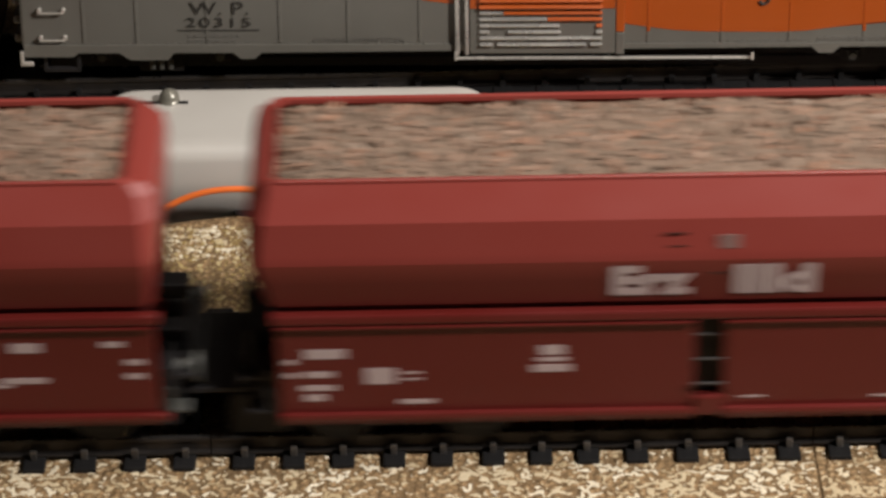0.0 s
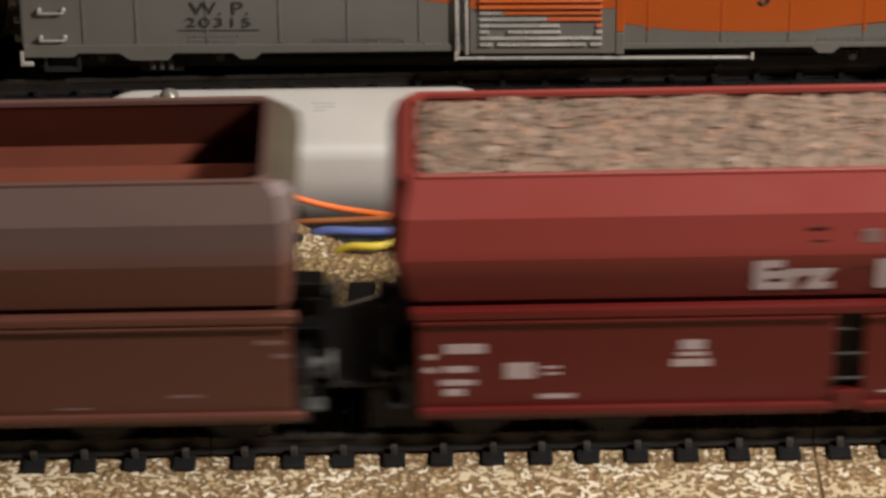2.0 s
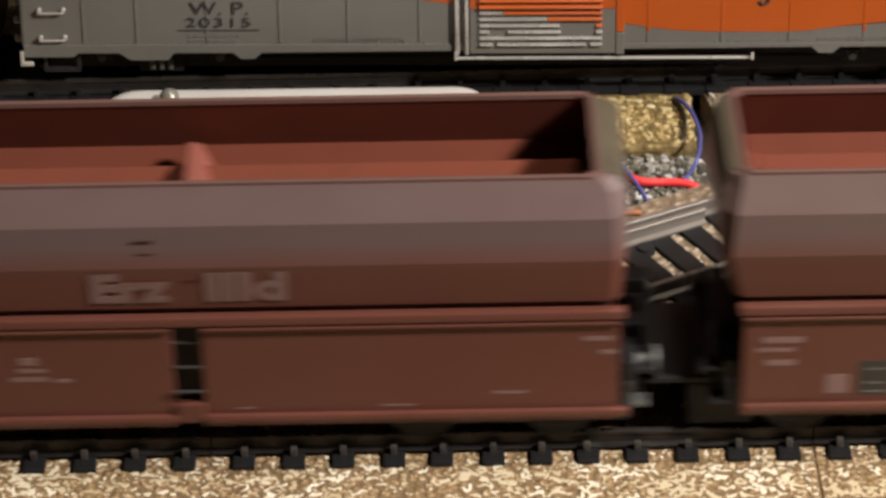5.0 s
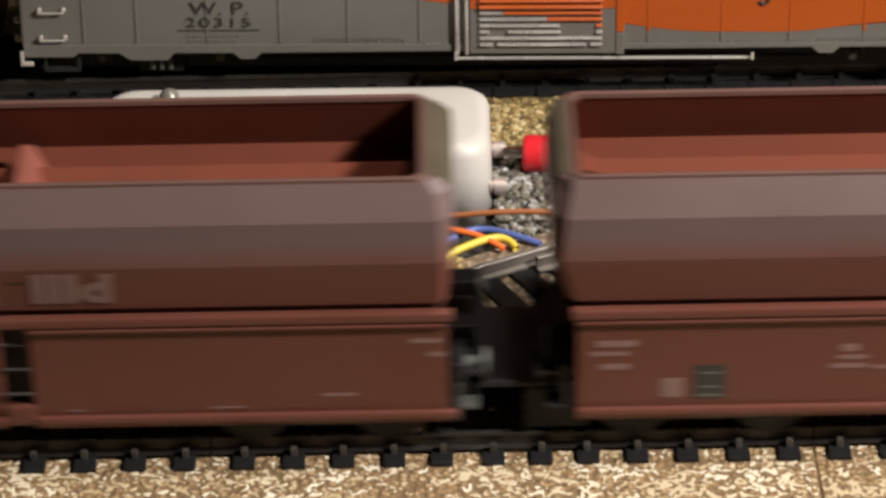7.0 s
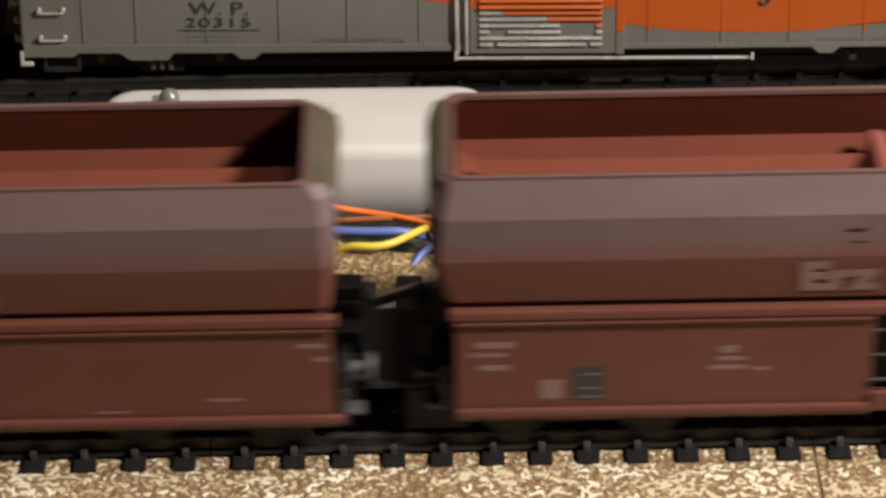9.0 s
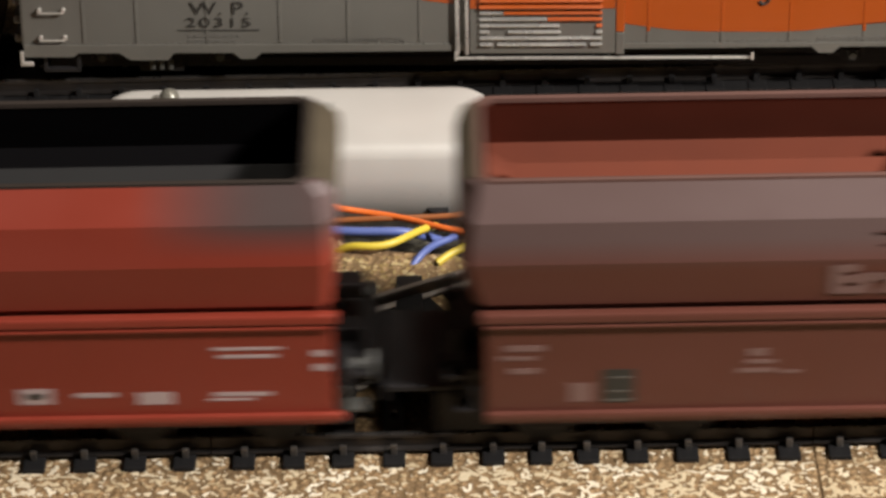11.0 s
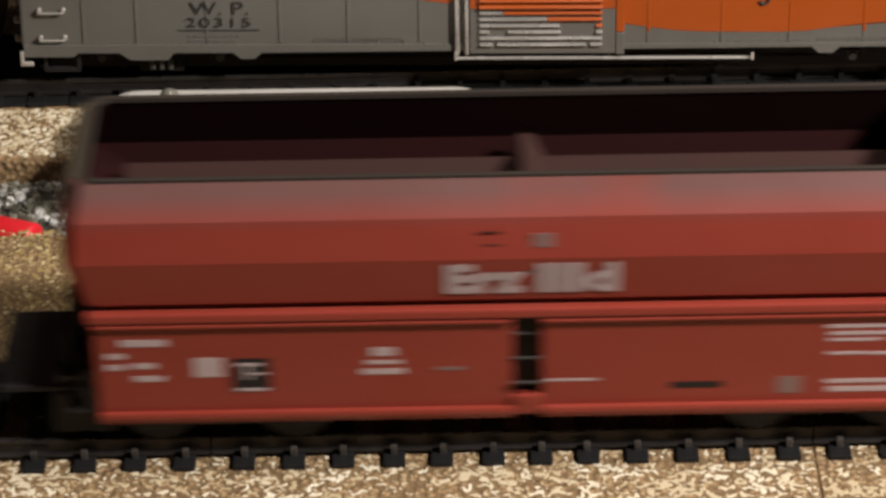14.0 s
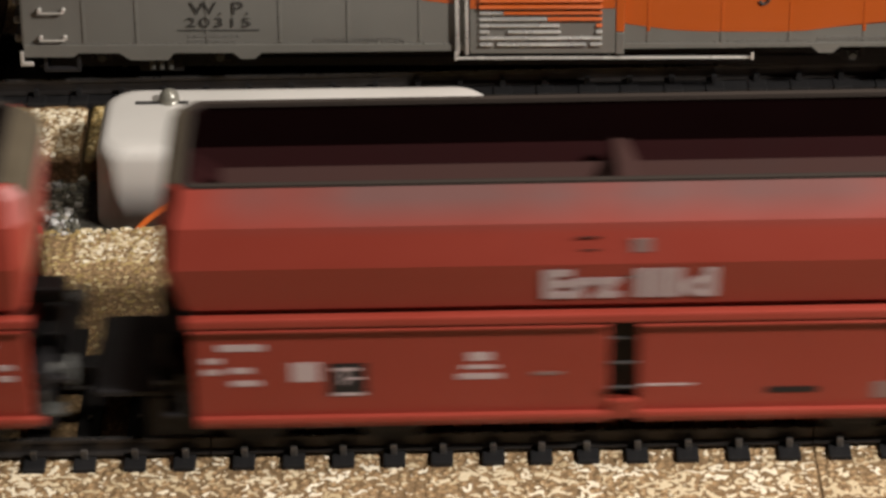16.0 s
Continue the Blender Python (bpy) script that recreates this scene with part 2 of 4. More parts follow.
def lettering(body, height, material, parent, m, label="", squeeze=1.0):
    """Raised print with the built-in font; m places its centre, the writing stands upright facing the viewer."""
    curve = bpy.data.curves.new("lettering", "FONT")
    curve.body, curve.size, curve.extrude = body, height * MM / 0.7, 0.00002
    curve.offset = 0.05 * curve.size if height > 4 else (-0.006 if height > 1 else 0.002) * curve.size
    curve.align_x, curve.align_y, curve.resolution_u = "CENTER", "CENTER", 3
    carrier = new("lettering", curve)
    bpy.context.view_layer.update()
    me = bpy.data.meshes.new_from_object(carrier.evaluated_get(bpy.context.evaluated_depsgraph_get()))
    bpy.data.objects.remove(carrier)
    me.transform(m @ Matrix.Diagonal((squeeze, 1, 1, 1)))
    me.materials.clear()
    me.materials.append(material)
    ob = new("lettering", me)
    ob.parent = parent
    return tagged(ob, label)


# ---------------- the room and the layout board ----------------
def room():
    x0, x1, y0, y1, z0, z1 = -2600, 2600, -1900, 1900, -800, 1500
    for name, dims, mat in (("floor", (x0, x1, y0, y1, z0 - 60, z0), FLOOR_PAINT), ("ceiling", (x0, x1, y0, y1, z1, z1 + 60), WALL_PAINT),
                            ("wall_west", (x0 - 80, x0, y0, y1, z0, z1), WALL_PAINT), ("wall_east", (x1, x1 + 80, y0, y1, z0, z1), WALL_PAINT),
                            ("wall_south", (x0, x1, y0 - 80, y0, z0, z1), WALL_PAINT), ("wall_north", (x0, x1, y1, y1 + 80, z0, z1), WALL_PAINT)):
        ob = part(name, boxed(*dims), mat)
        tagged(ob, "plain dim painted %s of the layout room" % name.split("_")[0], name.split("_")[0], kind="structure")
    ob = part("ground", boxed(-2000, 2000, -260, 700, -45, -5), BOARD)
    tagged(ob, "dark layout board strewn with grey scatter", "ground", kind="structure")
    legs = new("board_trestle")
    tagged(legs, "plain support under the layout board", "trestle")
    for x in (-1800, 0, 1800):
        part("leg", boxed(x - 40, x + 40, 150, 230, -800, -45, 3), FLOOR_PAINT, legs)


def bed(outline, material, label, top=0.0, low=-5.0, edge=0.9):
    ob = part("track_bed", prism(bmesh.new(), outline, low, top, edge), material)
    return tagged(ob, label, "track bed", "track beds")


def strewn(name, material, area, count, size, flat, label, top, seed, inside=None):
    """Many small chips on a surface, joined into one mesh."""
    rnd = random.Random(seed)
    verts, faces = [], []
    for _ in range(count):
        x, y = rnd.uniform(area[0], area[1]), rnd.uniform(area[2], area[3])
        if inside and not inside(x, y):
            continue
        r = size[0] + (size[1] - size[0]) * rnd.random() ** 2.2
        a0, sx, n = rnd.uniform(0, 6.28), rnd.uniform(0.45, 1.0), 8
        base = len(verts)
        h = r * flat * rnd.uniform(0.6, 1.2)
        ring = []
        for i in range(n):
            a = 6.283 * i / n
            k = r * rnd.uniform(0.82, 1.14)
            px, py = k * math.cos(a), k * sx * math.sin(a)
            ring.append((px * math.cos(a0) - py * math.sin(a0), px * math.sin(a0) + py * math.cos(a0)))
        verts += [(MM * (x + px), MM * (y + py), MM * (top - 0.12)) for px, py in ring]
        verts += [(MM * (x + px * 0.72), MM * (y + py * 0.72), MM * (top + h * rnd.uniform(0.7, 1.1))) for px, py in ring]
        for i in range(n):
            j = (i + 1) % n
            faces.append((base + i, base + j, base + n + j, base + n + i))
        faces.append(tuple(base + n + i for i in range(n)))
    me = bpy.data.meshes.new(name)
    me.from_pydata(verts, [], faces)
    me.materials.append(material)
    return tagged(new(name, me), label, "scatter", kind="stuff")


def flake_sheet(name, material, area, step, level, grain, label, top, seed, gap=lambda x, y: 0.0):
    """Cream print patches of winding outline, a little proud of the foam: the parts of a noise field above a level."""
    nx, ny = round((area[1] - area[0]) / step), round((area[3] - area[2]) / step)
    field = []
    for i in range(nx + 1):
        x, row = area[0] + i * step, []
        for j in range(ny + 1):
            y = area[2] + j * step
            wx, wy = x + 0.9 * noise.noise((x * 0.5, y * 0.5, seed + 5.0)), y + 0.9 * noise.noise((x * 0.5, y * 0.5, seed + 9.0))
            f = noise.noise((wx * grain, wy * grain * 1.15, seed)) + 0.55 * noise.noise((wx * grain * 2.3, wy * grain * 2.3, seed + 3.0)) + 0.25 * noise.noise((x * 0.09, y * 0.12, seed + 7.0))
            row.append(f - level - gap(x, y))
        field.append(row)
    verts, faces, known = [], [], {}

    def vert(key, x, y, z):
        if key not in known:
            known[key] = len(verts)
            verts.append((x * MM, y * MM, z * MM))
        return known[key]
    for i in range(nx):
        for j in range(ny):
            ring = ((i, j), (i + 1, j), (i + 1, j + 1), (i, j + 1))
            vals = [field[a][b] for a, b in ring]
            if max(vals) <= 0:
                continue
            poly, cut = [], []
            for k in range(4):
                (a, b), (c, d), u, v = ring[k], ring[(k + 1) % 4], vals[k], vals[(k + 1) % 4]
                if u > 0:
                    poly.append(vert((a, b, 0), area[0] + a * step, area[2] + b * step, top))
                if (u > 0) != (v > 0):
                    f = u / (u - v)
                    x, y = area[0] + (a + (c - a) * f) * step, area[2] + (b + (d - b) * f) * step
                    key = (min(a, c), min(b, d), 1 if b == d else 2)
                    poly.append(vert(key, x, y, top - 0.03))
                    cut.append((poly[-1], vert(key + (0,), x, y, top - 0.25), u > 0))
            if len(poly) > 2:
                faces.append(tuple(poly))
            if len(cut) == 2:
                p, q = cut if cut[0][2] else cut[::-1]
                faces.append((q[0], p[0], p[1], q[1]))
    me = bpy.data.meshes.new(name)
    me.from_pydata(verts, [], faces)
    me.materials.append(material)
    return tagged(new(name, me), label, "scatter", kind="stuff")


BRANCH_AT, BRANCH_TURN = (-46.8, 0.0), 28.3
BCOS, BSIN = math.cos(radians(BRANCH_TURN)), math.sin(radians(BRANCH_TURN))


def branch_point(along, aside):
    return (BRANCH_AT[0] + along * BCOS - aside * BSIN, BRANCH_AT[1] + along * BSIN + aside * BCOS)


def beds():
    bulge = [(-27.5, 60.5), (-24, 59), (-20.5, 55.5), (-16, 51.5), (-8, 48.5), (0, 47.5), (4, 45), (4.5, 30)]
    bed([(-1900, -70), (54.42, -70), (54.42, 22)] + [(4.5, 22)] + bulge[::-1] + [(-34, 61.5), (-42, 60), (-50, 58), (-58, 56), (-1900, 56)], BED, "speckled brown and cream foam track bed under the passing train", edge=0.15)
    bed([(54.54, -70), (1900, -70), (1900, 22), (54.54, 22)], BED, "speckled brown foam track bed, next length beyond a joint", edge=0.15)
    bed([(-1900, 83), (-62.2, 83), (-62.2, 160), (-1900, 160)], BED, "speckled foam bed under the standing freight cars")
    bed([(-61.6, 83.5), (44.0, 83.5), (45.2, 160), (-61.6, 160)], BED_OLIVE, "yellowish foam bed beside the standing boxcar", -0.15)
    bed([(52.5, 71), (60, 75.5), (70, 81), (1900, 84), (1900, 160), (47.5, 160), (46.2, 104)], BED_PALE, "pale gravel foam bed at the turnout", -0.15)
    bed([branch_point(28, -14), branch_point(260, -14), branch_point(260, 19), branch_point(140, 19), branch_point(92, 18.5), branch_point(28, 16)], BED_PALE, "light speckled bed under the diverging track", -0.4)

    ob = part("ground_mound", prism(bmesh.new(), [(9, 50), (50, 50), (50, 83.3), (9, 83.3)], -5.2, -2.3, 0.8), BOARD)
    tagged(ob, "low mound of dark scatter between the tracks", "ground", kind="structure")

    def on_near(x, y):
        return (y < -8 and abs(x - 54.48) > 0.5) or (x < -19 and y < 55) or (x < -28 and y < 58) or (x < 3 and y < 47)
    # Fewer flakes nearer the rail: shade between the sleepers, put into the pattern.
    flake_sheet("bed_flakes", FLAKES, (-72, 72, -25, -9.5), 0.13, 0.19, 1.05, "cream winding flakes in the brown foam bed", 0.10, 11.3, lambda x, y: (0.16 if y > -15.2 else 0.0) + (0.6 if abs(x - 54.48) < 0.35 else 0.0))
    # Cream flakes whiten the far strip, painting lamplight past the wagons' shadow.
    strewn("bed_flakes", FLAKES, (-60, 3, 47, 58), 1100, (0.25, 0.8), 0.12, "cream flakes standing for the lit far edge of the foam bed", 0.02, 29, on_near)
    strewn("bed_flakes", OLIVE_FLAKES, (-82, 3, 14, 58), 5000, (0.2, 0.75), 0.10, "yellowish flakes in the brown foam bed", 0.0, 12, on_near)
    strewn("bed_flakes", FLAKES, (-85, -62.6, 84, 101), 1000, (0.22, 0.8), 0.2, "cream flakes on the bed by the standing cars", 0.0, 13)
    strewn("bed_pebbles", PEBBLES, (47, 90, 72, 102), 2600, (0.35, 0.85), 0.55, "beige pebbles on the pale bed", -0.15, 14, lambda x, y: x > 47.3 + 0.165 * max(0, 104 - y) and y > 74 + 0.5 * (x - 56))
    strewn("bed_flakes", OLIVE_FLAKES, (-61, 44, 85, 101.8), 2600, (0.3, 0.9), 0.4, "yellowish grains on the foam bed", -0.15, 24)
    strewn("bed_pebbles", PEBBLES, (-10, 95, 20, 90), 3600, (0.3, 0.75), 0.35, "beige pebbles between the sleepers of the diverging track", -0.4, 16,
           lambda x, y: abs(-(x - BRANCH_AT[0]) * BSIN + y * BCOS) < 13.2)
    # No chips right of x -61.5: bare dark board stands for the box's shadow.
    strewn("stone_chips", CHIPS, (-85, -61.5, 57, 83), 800, (0.4, 1.25), 0.7, "grey and white stone chips on the board", -5.0, 17)
    strewn("stone_chips", CHIPS, (9, 45, 56, 83), 2300, (0.35, 1.1), 0.8, "grey and white stone chips between the tracks", -2.3, 18)


# ---------------- track ----------------
SLEEPER_TOP, RAIL_TOP = 0.75, 3.3


def rail_bar(x0, x1, y):
    """A rail with foot, web and head."""
    prof = [(-1.1, SLEEPER_TOP), (1.1, SLEEPER_TOP), (1.1, SLEEPER_TOP + 0.25), (0.25, SLEEPER_TOP + 0.55), (0.25, RAIL_TOP - 0.75), (0.5, RAIL_TOP - 0.6), (0.5, RAIL_TOP - 0.1), (0.4, RAIL_TOP),
            (-0.4, RAIL_TOP), (-0.5, RAIL_TOP - 0.1), (-0.5, RAIL_TOP - 0.6), (-0.25, RAIL_TOP - 0.75), (-0.25, SLEEPER_TOP + 0.55), (-1.1, SLEEPER_TOP + 0.25)]
    bm = bmesh.new()
    loft(bm, [[(x, y + a, z) for a, z in prof] for x in (x0, x1)], True, True)
    bmesh.ops.recalc_face_normals(bm, faces=bm.faces)
    return bm


def sleeper_mesh():
    bm = boxed(-1.65, 1.65, -13.6, 13.6, -0.9, SLEEPER_TOP, 0.25)
    return mesh_of("sleeper", bm, SLEEPER)


def track_section(m, length, places, label, sleepers, clips=None):
    """A length of track; places are the sleepers' distances from its middle."""
    track = new("track_section")
    tagged(track, label, "track", "track sections")
    track.matrix_world = m
    chairs, studs = bmesh.new(), bmesh.new()
    for i, x in enumerate(places):
        ob = new("sleeper", sleepers)
        ob.parent = track
        ob.location = (MM * x, 0, 0)
        rnd = random.Random(i * 7 + 3)
        ob.rotation_euler = (0, 0, radians(rnd.uniform(-0.8, 0.8)))
        for s in (-1, 1):
            for e in (-1, 1):
                yy = s * 9.2 + e * 1.6
                box(chairs, x - 0.5, x + 0.5, yy - 0.35, yy + 0.35, SLEEPER_TOP - 0.1, SLEEPER_TOP + (1.5 if s * e > 0 else 0.85), 0.14)
        box(studs, x - 0.45, x + 0.45, -0.45, 0.45, SLEEPER_TOP - 0.2, SLEEPER_TOP + 0.5, 0.12)
    for s in (-1, 1):
        part("rail", rail_bar(-length / 2, length / 2 - 0.12, s * 9.2), RAIL_DARK, track, "worn dull steel rail")
        part("running_surface", boxed(-length / 2 + 0.05, length / 2 - 0.2, s * 9.2 - 0.36, s * 9.2 + 0.36, RAIL_TOP - 0.1, RAIL_TOP + 0.05), STEEL, track, "rubbed bright top of the rail")
    tagged(part("fastening", chairs, clips or CLIP_METAL, track, "small rail fastenings"), kind="stuff")
    tagged(part("contact_strip", studs, STEEL, track, "row of small centre contacts"), kind="stuff")
    return track


def even(n, pitch):
    return [(i + 0.5 - n / 2) * pitch for i in range(n)]


def tracks():
    sleepers = sleeper_mesh()
    label = "black plastic sleepered model track under the moving train"
    middle = [x - 9.8 for x in (-29.9, -22.6, -15.3, -7.8, -0.5, 6.9, 14.1, 20.8, 28.3, 35.8, 43.3, 50.8)]
    track_section(pose(0.0098, -0.0015, 0), 89.2, middle, label + ", short length", sleepers)
    first = track_section(pose(0.1445, -0.0015, 0), 180, even(24, 7.5), label, sleepers)
    for k in range(1, 10):
        copy_thing(first, pose(0.1445 + 0.18 * k, -0.0015, 0))
    for k in range(10):
        copy_thing(first, pose(-0.1249 - 0.18 * k, -0.0015, 0))
    # Under the cars, black fastenings and a black sheet carry the shade.
    far = track_section(pose(0.0072, 0.1160, 0.0, 0, 0, 0.6), 180, even(24, 7.5), "black plastic sleepered track under the standing freight cars", sleepers, SLEEPER)
    part("shade_sheet", boxed(-90, 89.8, -13.2, 13.2, -0.6, 0.5, 0.1), SLEEPER, far, "black sheet between the sleepers, standing for shade under the cars")
    for k in (-5, -4, -3, -2, -1, 1, 2, 3, 4, 5):
        copy_thing(far, pose(0.0072 + 0.18 * k * math.cos(radians(0.6)), 0.1160 + 0.18 * k * math.sin(radians(0.6)), 0.0, 0, 0, 0.6))

    branch = new("branch_track")
    tagged(branch, "diverging model track with steel rails and a frog", "track", "track sections")
    branch.matrix_world = pose(BRANCH_AT[0] * MM, 0, -0.0004, 0, 0, BRANCH_TURN)
    wide = mesh_of("sleeper", boxed(-1.95, 1.95, -13.6, 13.6, -0.9, SLEEPER_TOP, 0.25), SLEEPER)
    for i in range(22):
        ob = new("sleeper", wide)
        ob.parent = branch
        ob.location = (MM * (53.2 + i * 6.2), 0, 0)
    part("rail", rail_bar(38, 132.5, 9.3), BRIGHT_STEEL, branch, "bright worn steel rail")
    part("rail", rail_bar(32, 190, -9.8), BRIGHT_STEEL, branch, "bright worn steel rail")
    part("rail", rail_bar(123.7, 190, 12.6), BRIGHT_STEEL, branch, "bright worn steel rail")
    part("guard_rail", rail_bar(119, 158, -6.2), BRIGHT_STEEL, branch, "short steel check rail")
    ring = bmesh.new()
    for i in range(12):
        a, b = radians(30 * i), radians(30 * i + 32)
        tube(ring, (135.6 + 1.2 * math.cos(a), 10.9, 2.0 + 1.2 * math.sin(a)), (135.6 + 1.2 * math.cos(b), 10.9, 2.0 + 1.2 * math.sin(b)), 0.26, None, 8)
    tube(ring, (134.4, 10.9, 1.6), (133.2, 10.0, 0.7), 0.26, None, 8)
    part("joint_clip", ring, CHROME, branch, "bright bent wire joint clip")
    part("bracket", boxed(133.6, 136.9, -3.0, -1.6, 0.7, 1.5, 0.15), SOCKET, branch, "pale metal frog plate")
    part("guard_rail", rail_bar(74, 106, 7.0), BRIGHT_STEEL, branch, "short steel check rail")
    for x in (82.3, 90.5, 98.7):
        part("bracket", boxed(x - 0.7, x + 0.7, 7.2, 9.1, 0.7, 2.4, 0.15), STEEL, branch, "small steel rail bracket")
    for x, y in ((126.6, 3.6), (133.0, 2.6), (136.2, 1.6)):
        bm = tube(bmesh.new(), (x, y, 0.6), (x, y, 1.7), 1.05)
        tube(bm, (x, y, 1.6), (x, y, 2.3), 0.55)
        part("screw", bm, BUFFER, branch, "small dull fixing screw")

    # long black sleepers of the turnout, reaching out towards the branch
    turnout = new("turnout")
    tagged(turnout, "black turnout base with lengthening sleepers and a curved rail", "turnout", "track sections")
    ends = [(-100, 13.5), (-70, 21.5), (-54, 25.5), (-43, 28), (-30, 31.5), (-17, 36.5), (0, 40.5)]

    def reach(x):
        for (xa, ya), (xb, yb) in zip(ends, ends[1:]):
            if x <= xb:
                return ya + (yb - ya) * (x - xa) / (xb - xa)
        return ends[-1][1]
    for i in range(12):
        x = -88 + 7.5 * i - 0.0
        part("sleeper", boxed(x - 2.1, x + 2.1, 11.5, reach(x), -0.9, 1.1, 0.25), SLEEPER, turnout)
    bm = bmesh.new()
    bend = [(-110, 7.2), (-70, 9.6), (-56, 12.0), (-43, 15.8), (-30, 20.6), (-17.6, 26.4)]

    def rail_at(x):
        for (xa, ya), (xb, yb) in zip(bend, bend[1:]):
            if x <= xb:
                return ya + (yb - ya) * (x - xa) / (xb - xa)
        return bend[-1][1]
    loft(bm, [[(x, rail_at(x) + a, z) for a, z in ((-1.0, 1.1), (1.0, 1.1), (0.5, 1.5), (0.5, 3.0), (-0.5, 3.0), (-0.5, 1.5))] for x in (-108, -96, -84, -76, -70, -63, -56, -50, -43, -36, -30, -24, -17.8)], True, True)
    bmesh.ops.recalc_face_normals(bm, faces=bm.faces)
    part("rail", bm, STEEL, turnout, "curved dull steel rail")
    # Black sheet added over the bed here to paint its shade.
    part("shade_sheet", prism(bmesh.new(), [(-92, 11.6), (-4, 11.6), (-4, 31), (-17, 27.5), (-43, 20), (-70, 14.5), (-92, 12.5)], -0.6, 0.35), SLEEPER, turnout, "black sheet between the turnout sleepers, standing for shade on the bed")


def holes():
    # Raised black discs paint the darkness of screw holes.
    for x, y, z in ((56.4, 90.3, 0.35), (33.1, 47.7, 0.62), (-24.3, 53.5, 0.12)):
        bm = bmesh.new()
        tube(bm, (x, y, z - 1), (x, y, z + 0.14), 1.6, 1.45, 14)
        bmesh.ops.rotate(bm, verts=bm.verts, cent=(x, y, z), matrix=Matrix.Rotation(0.4, 3, "Z"))
        ob = part("screw_hole_disc", bm, BLACK)
        tagged(ob, "black disc standing for a dark screw hole in the track bed", "screw", "bed screws")


# ---------------- the white switch box, its plugs and wires ----------------
def rounded(x0, x1, y0, y1, r, steps=6):
    pts = []
    for cx, cy, a in ((x1 - r, y1 - r, 0), (x0 + r, y1 - r, 90), (x0 + r, y0 + r, 180), (x1 - r, y0 + r, 270)):
        pts += [(cx + r * math.cos(radians(a + 90 * i / steps)), cy + r * math.sin(radians(a + 90 * i / steps))) for i in range(steps + 1)]
    return pts


def switch_box():
    thing = new("switch_box")
    thing.matrix_world = pose(-0.0241, 0.0778, -0.005, 0, 0, -0.6)
    tagged(thing, "off-white plastic switch motor box with rounded edges", "switch box")
    bm = bmesh.new()
    rings = []
    for z, inset in ((0, -0.5), (9, -0.1), (12.6, 0.0), (13.9, 0.4), (14.7, 1.2), (15.0, 2.4)):
        ring = rounded(-33.7 + inset, 32.4 - inset, -11.9 + inset, 11.9 - inset, 5.0)
        rings.append([(x, y, z) for x, y in ring])
    loft(bm, rings, True, True)
    part("cover", bm, WHITE_BOX, thing, "off-white box cover, slightly yellowed", True)
    part("slot", boxed(-28, -19, 4.9, 6.0, 14.4, 15.06), BLACK, thing, "dark narrow slot")
    lever = tube(bmesh.new(), (-22.2, 6.0, 13.5), (-22.2, 6.0, 15.6), 1.8, 1.75)
    bmesh.ops.create_uvsphere(lever, u_segments=16, v_segments=8, radius=1.75, matrix=Matrix.Translation((-22.2, 6.0, 15.6)))
    part("lever", lever, KNOB, thing, "grey metal hand lever knob", True)
    foot = tube(bmesh.new(), (-8.5, -12.2, 0), (-8.5, -12.2, 3.8), 2.2)
    part("screw_lug", foot, BLACK, thing, "dark screw lug")
    foot = tube(bmesh.new(), (23.5, -12.2, 0), (23.5, -12.2, 3.8), 1.8)
    part("screw_lug", foot, BLACK, thing, "dark screw lug")
    for y in (4.6, -8.4):
        bm = tube(bmesh.new(), (32.2, y, 5.6), (33.1, y, 5.6), 1.25)
        tube(bm, (33.0, y, 5.6), (34.9, y, 5.6), 1.5, 1.45)
        tube(bm, (34.8, y, 5.6), (35.2, y, 5.6), 1.1)
        part("socket", bm, SOCKET, thing, "plated round wire socket")
    marks = bmesh.new()
    for i, (x, y, w) in enumerate(((3.5, 4.5, 3.0), (4.4, 3.2, 3.6), (3.6, 1.9, 2.2), (5.6, 4.4, 1.2))):
        box(marks, x - w / 2, x + w / 2, y - 0.3, y + 0.3, 14.98, 15.05)
    part("marking", marks, BOX_MARK, thing, "small worn moulded marks")


def plug(m, label):
    thing = new("wire_plug")
    thing.matrix_world = m
    tagged(thing, label, "plug", "red wire plugs")
    bm = bmesh.new()
    rings = []
    for x, r in ((0, 2.5), (0.3, 3.05), (0.9, 3.25), (11.5, 3.25), (12.1, 3.1), (12.3, 2.4)):
        rings.append([(x, r * math.cos(6.2832 * i / 28), r * math.sin(6.2832 * i / 28)) for i in range(28)])
    loft(bm, rings, True, True)
    part("sleeve", bm, RED_PLUG, thing, "glossy red plastic sleeve", True)
    bm = tube(bmesh.new(), (-3.2, 0, 0), (0.1, 0, 0), 1.0)
    part("pin", bm, CHROME, thing, "plated plug pin")
    bm = tube(bmesh.new(), (12.2, 0, 0), (12.5, 0, 0), 1.5)
    tube(bm, (12.4, 0, 0), (12.55, 0, 0), 0.9)
    part("wire_hole", bm, PRINT_PALE, thing, "pale wire opening")


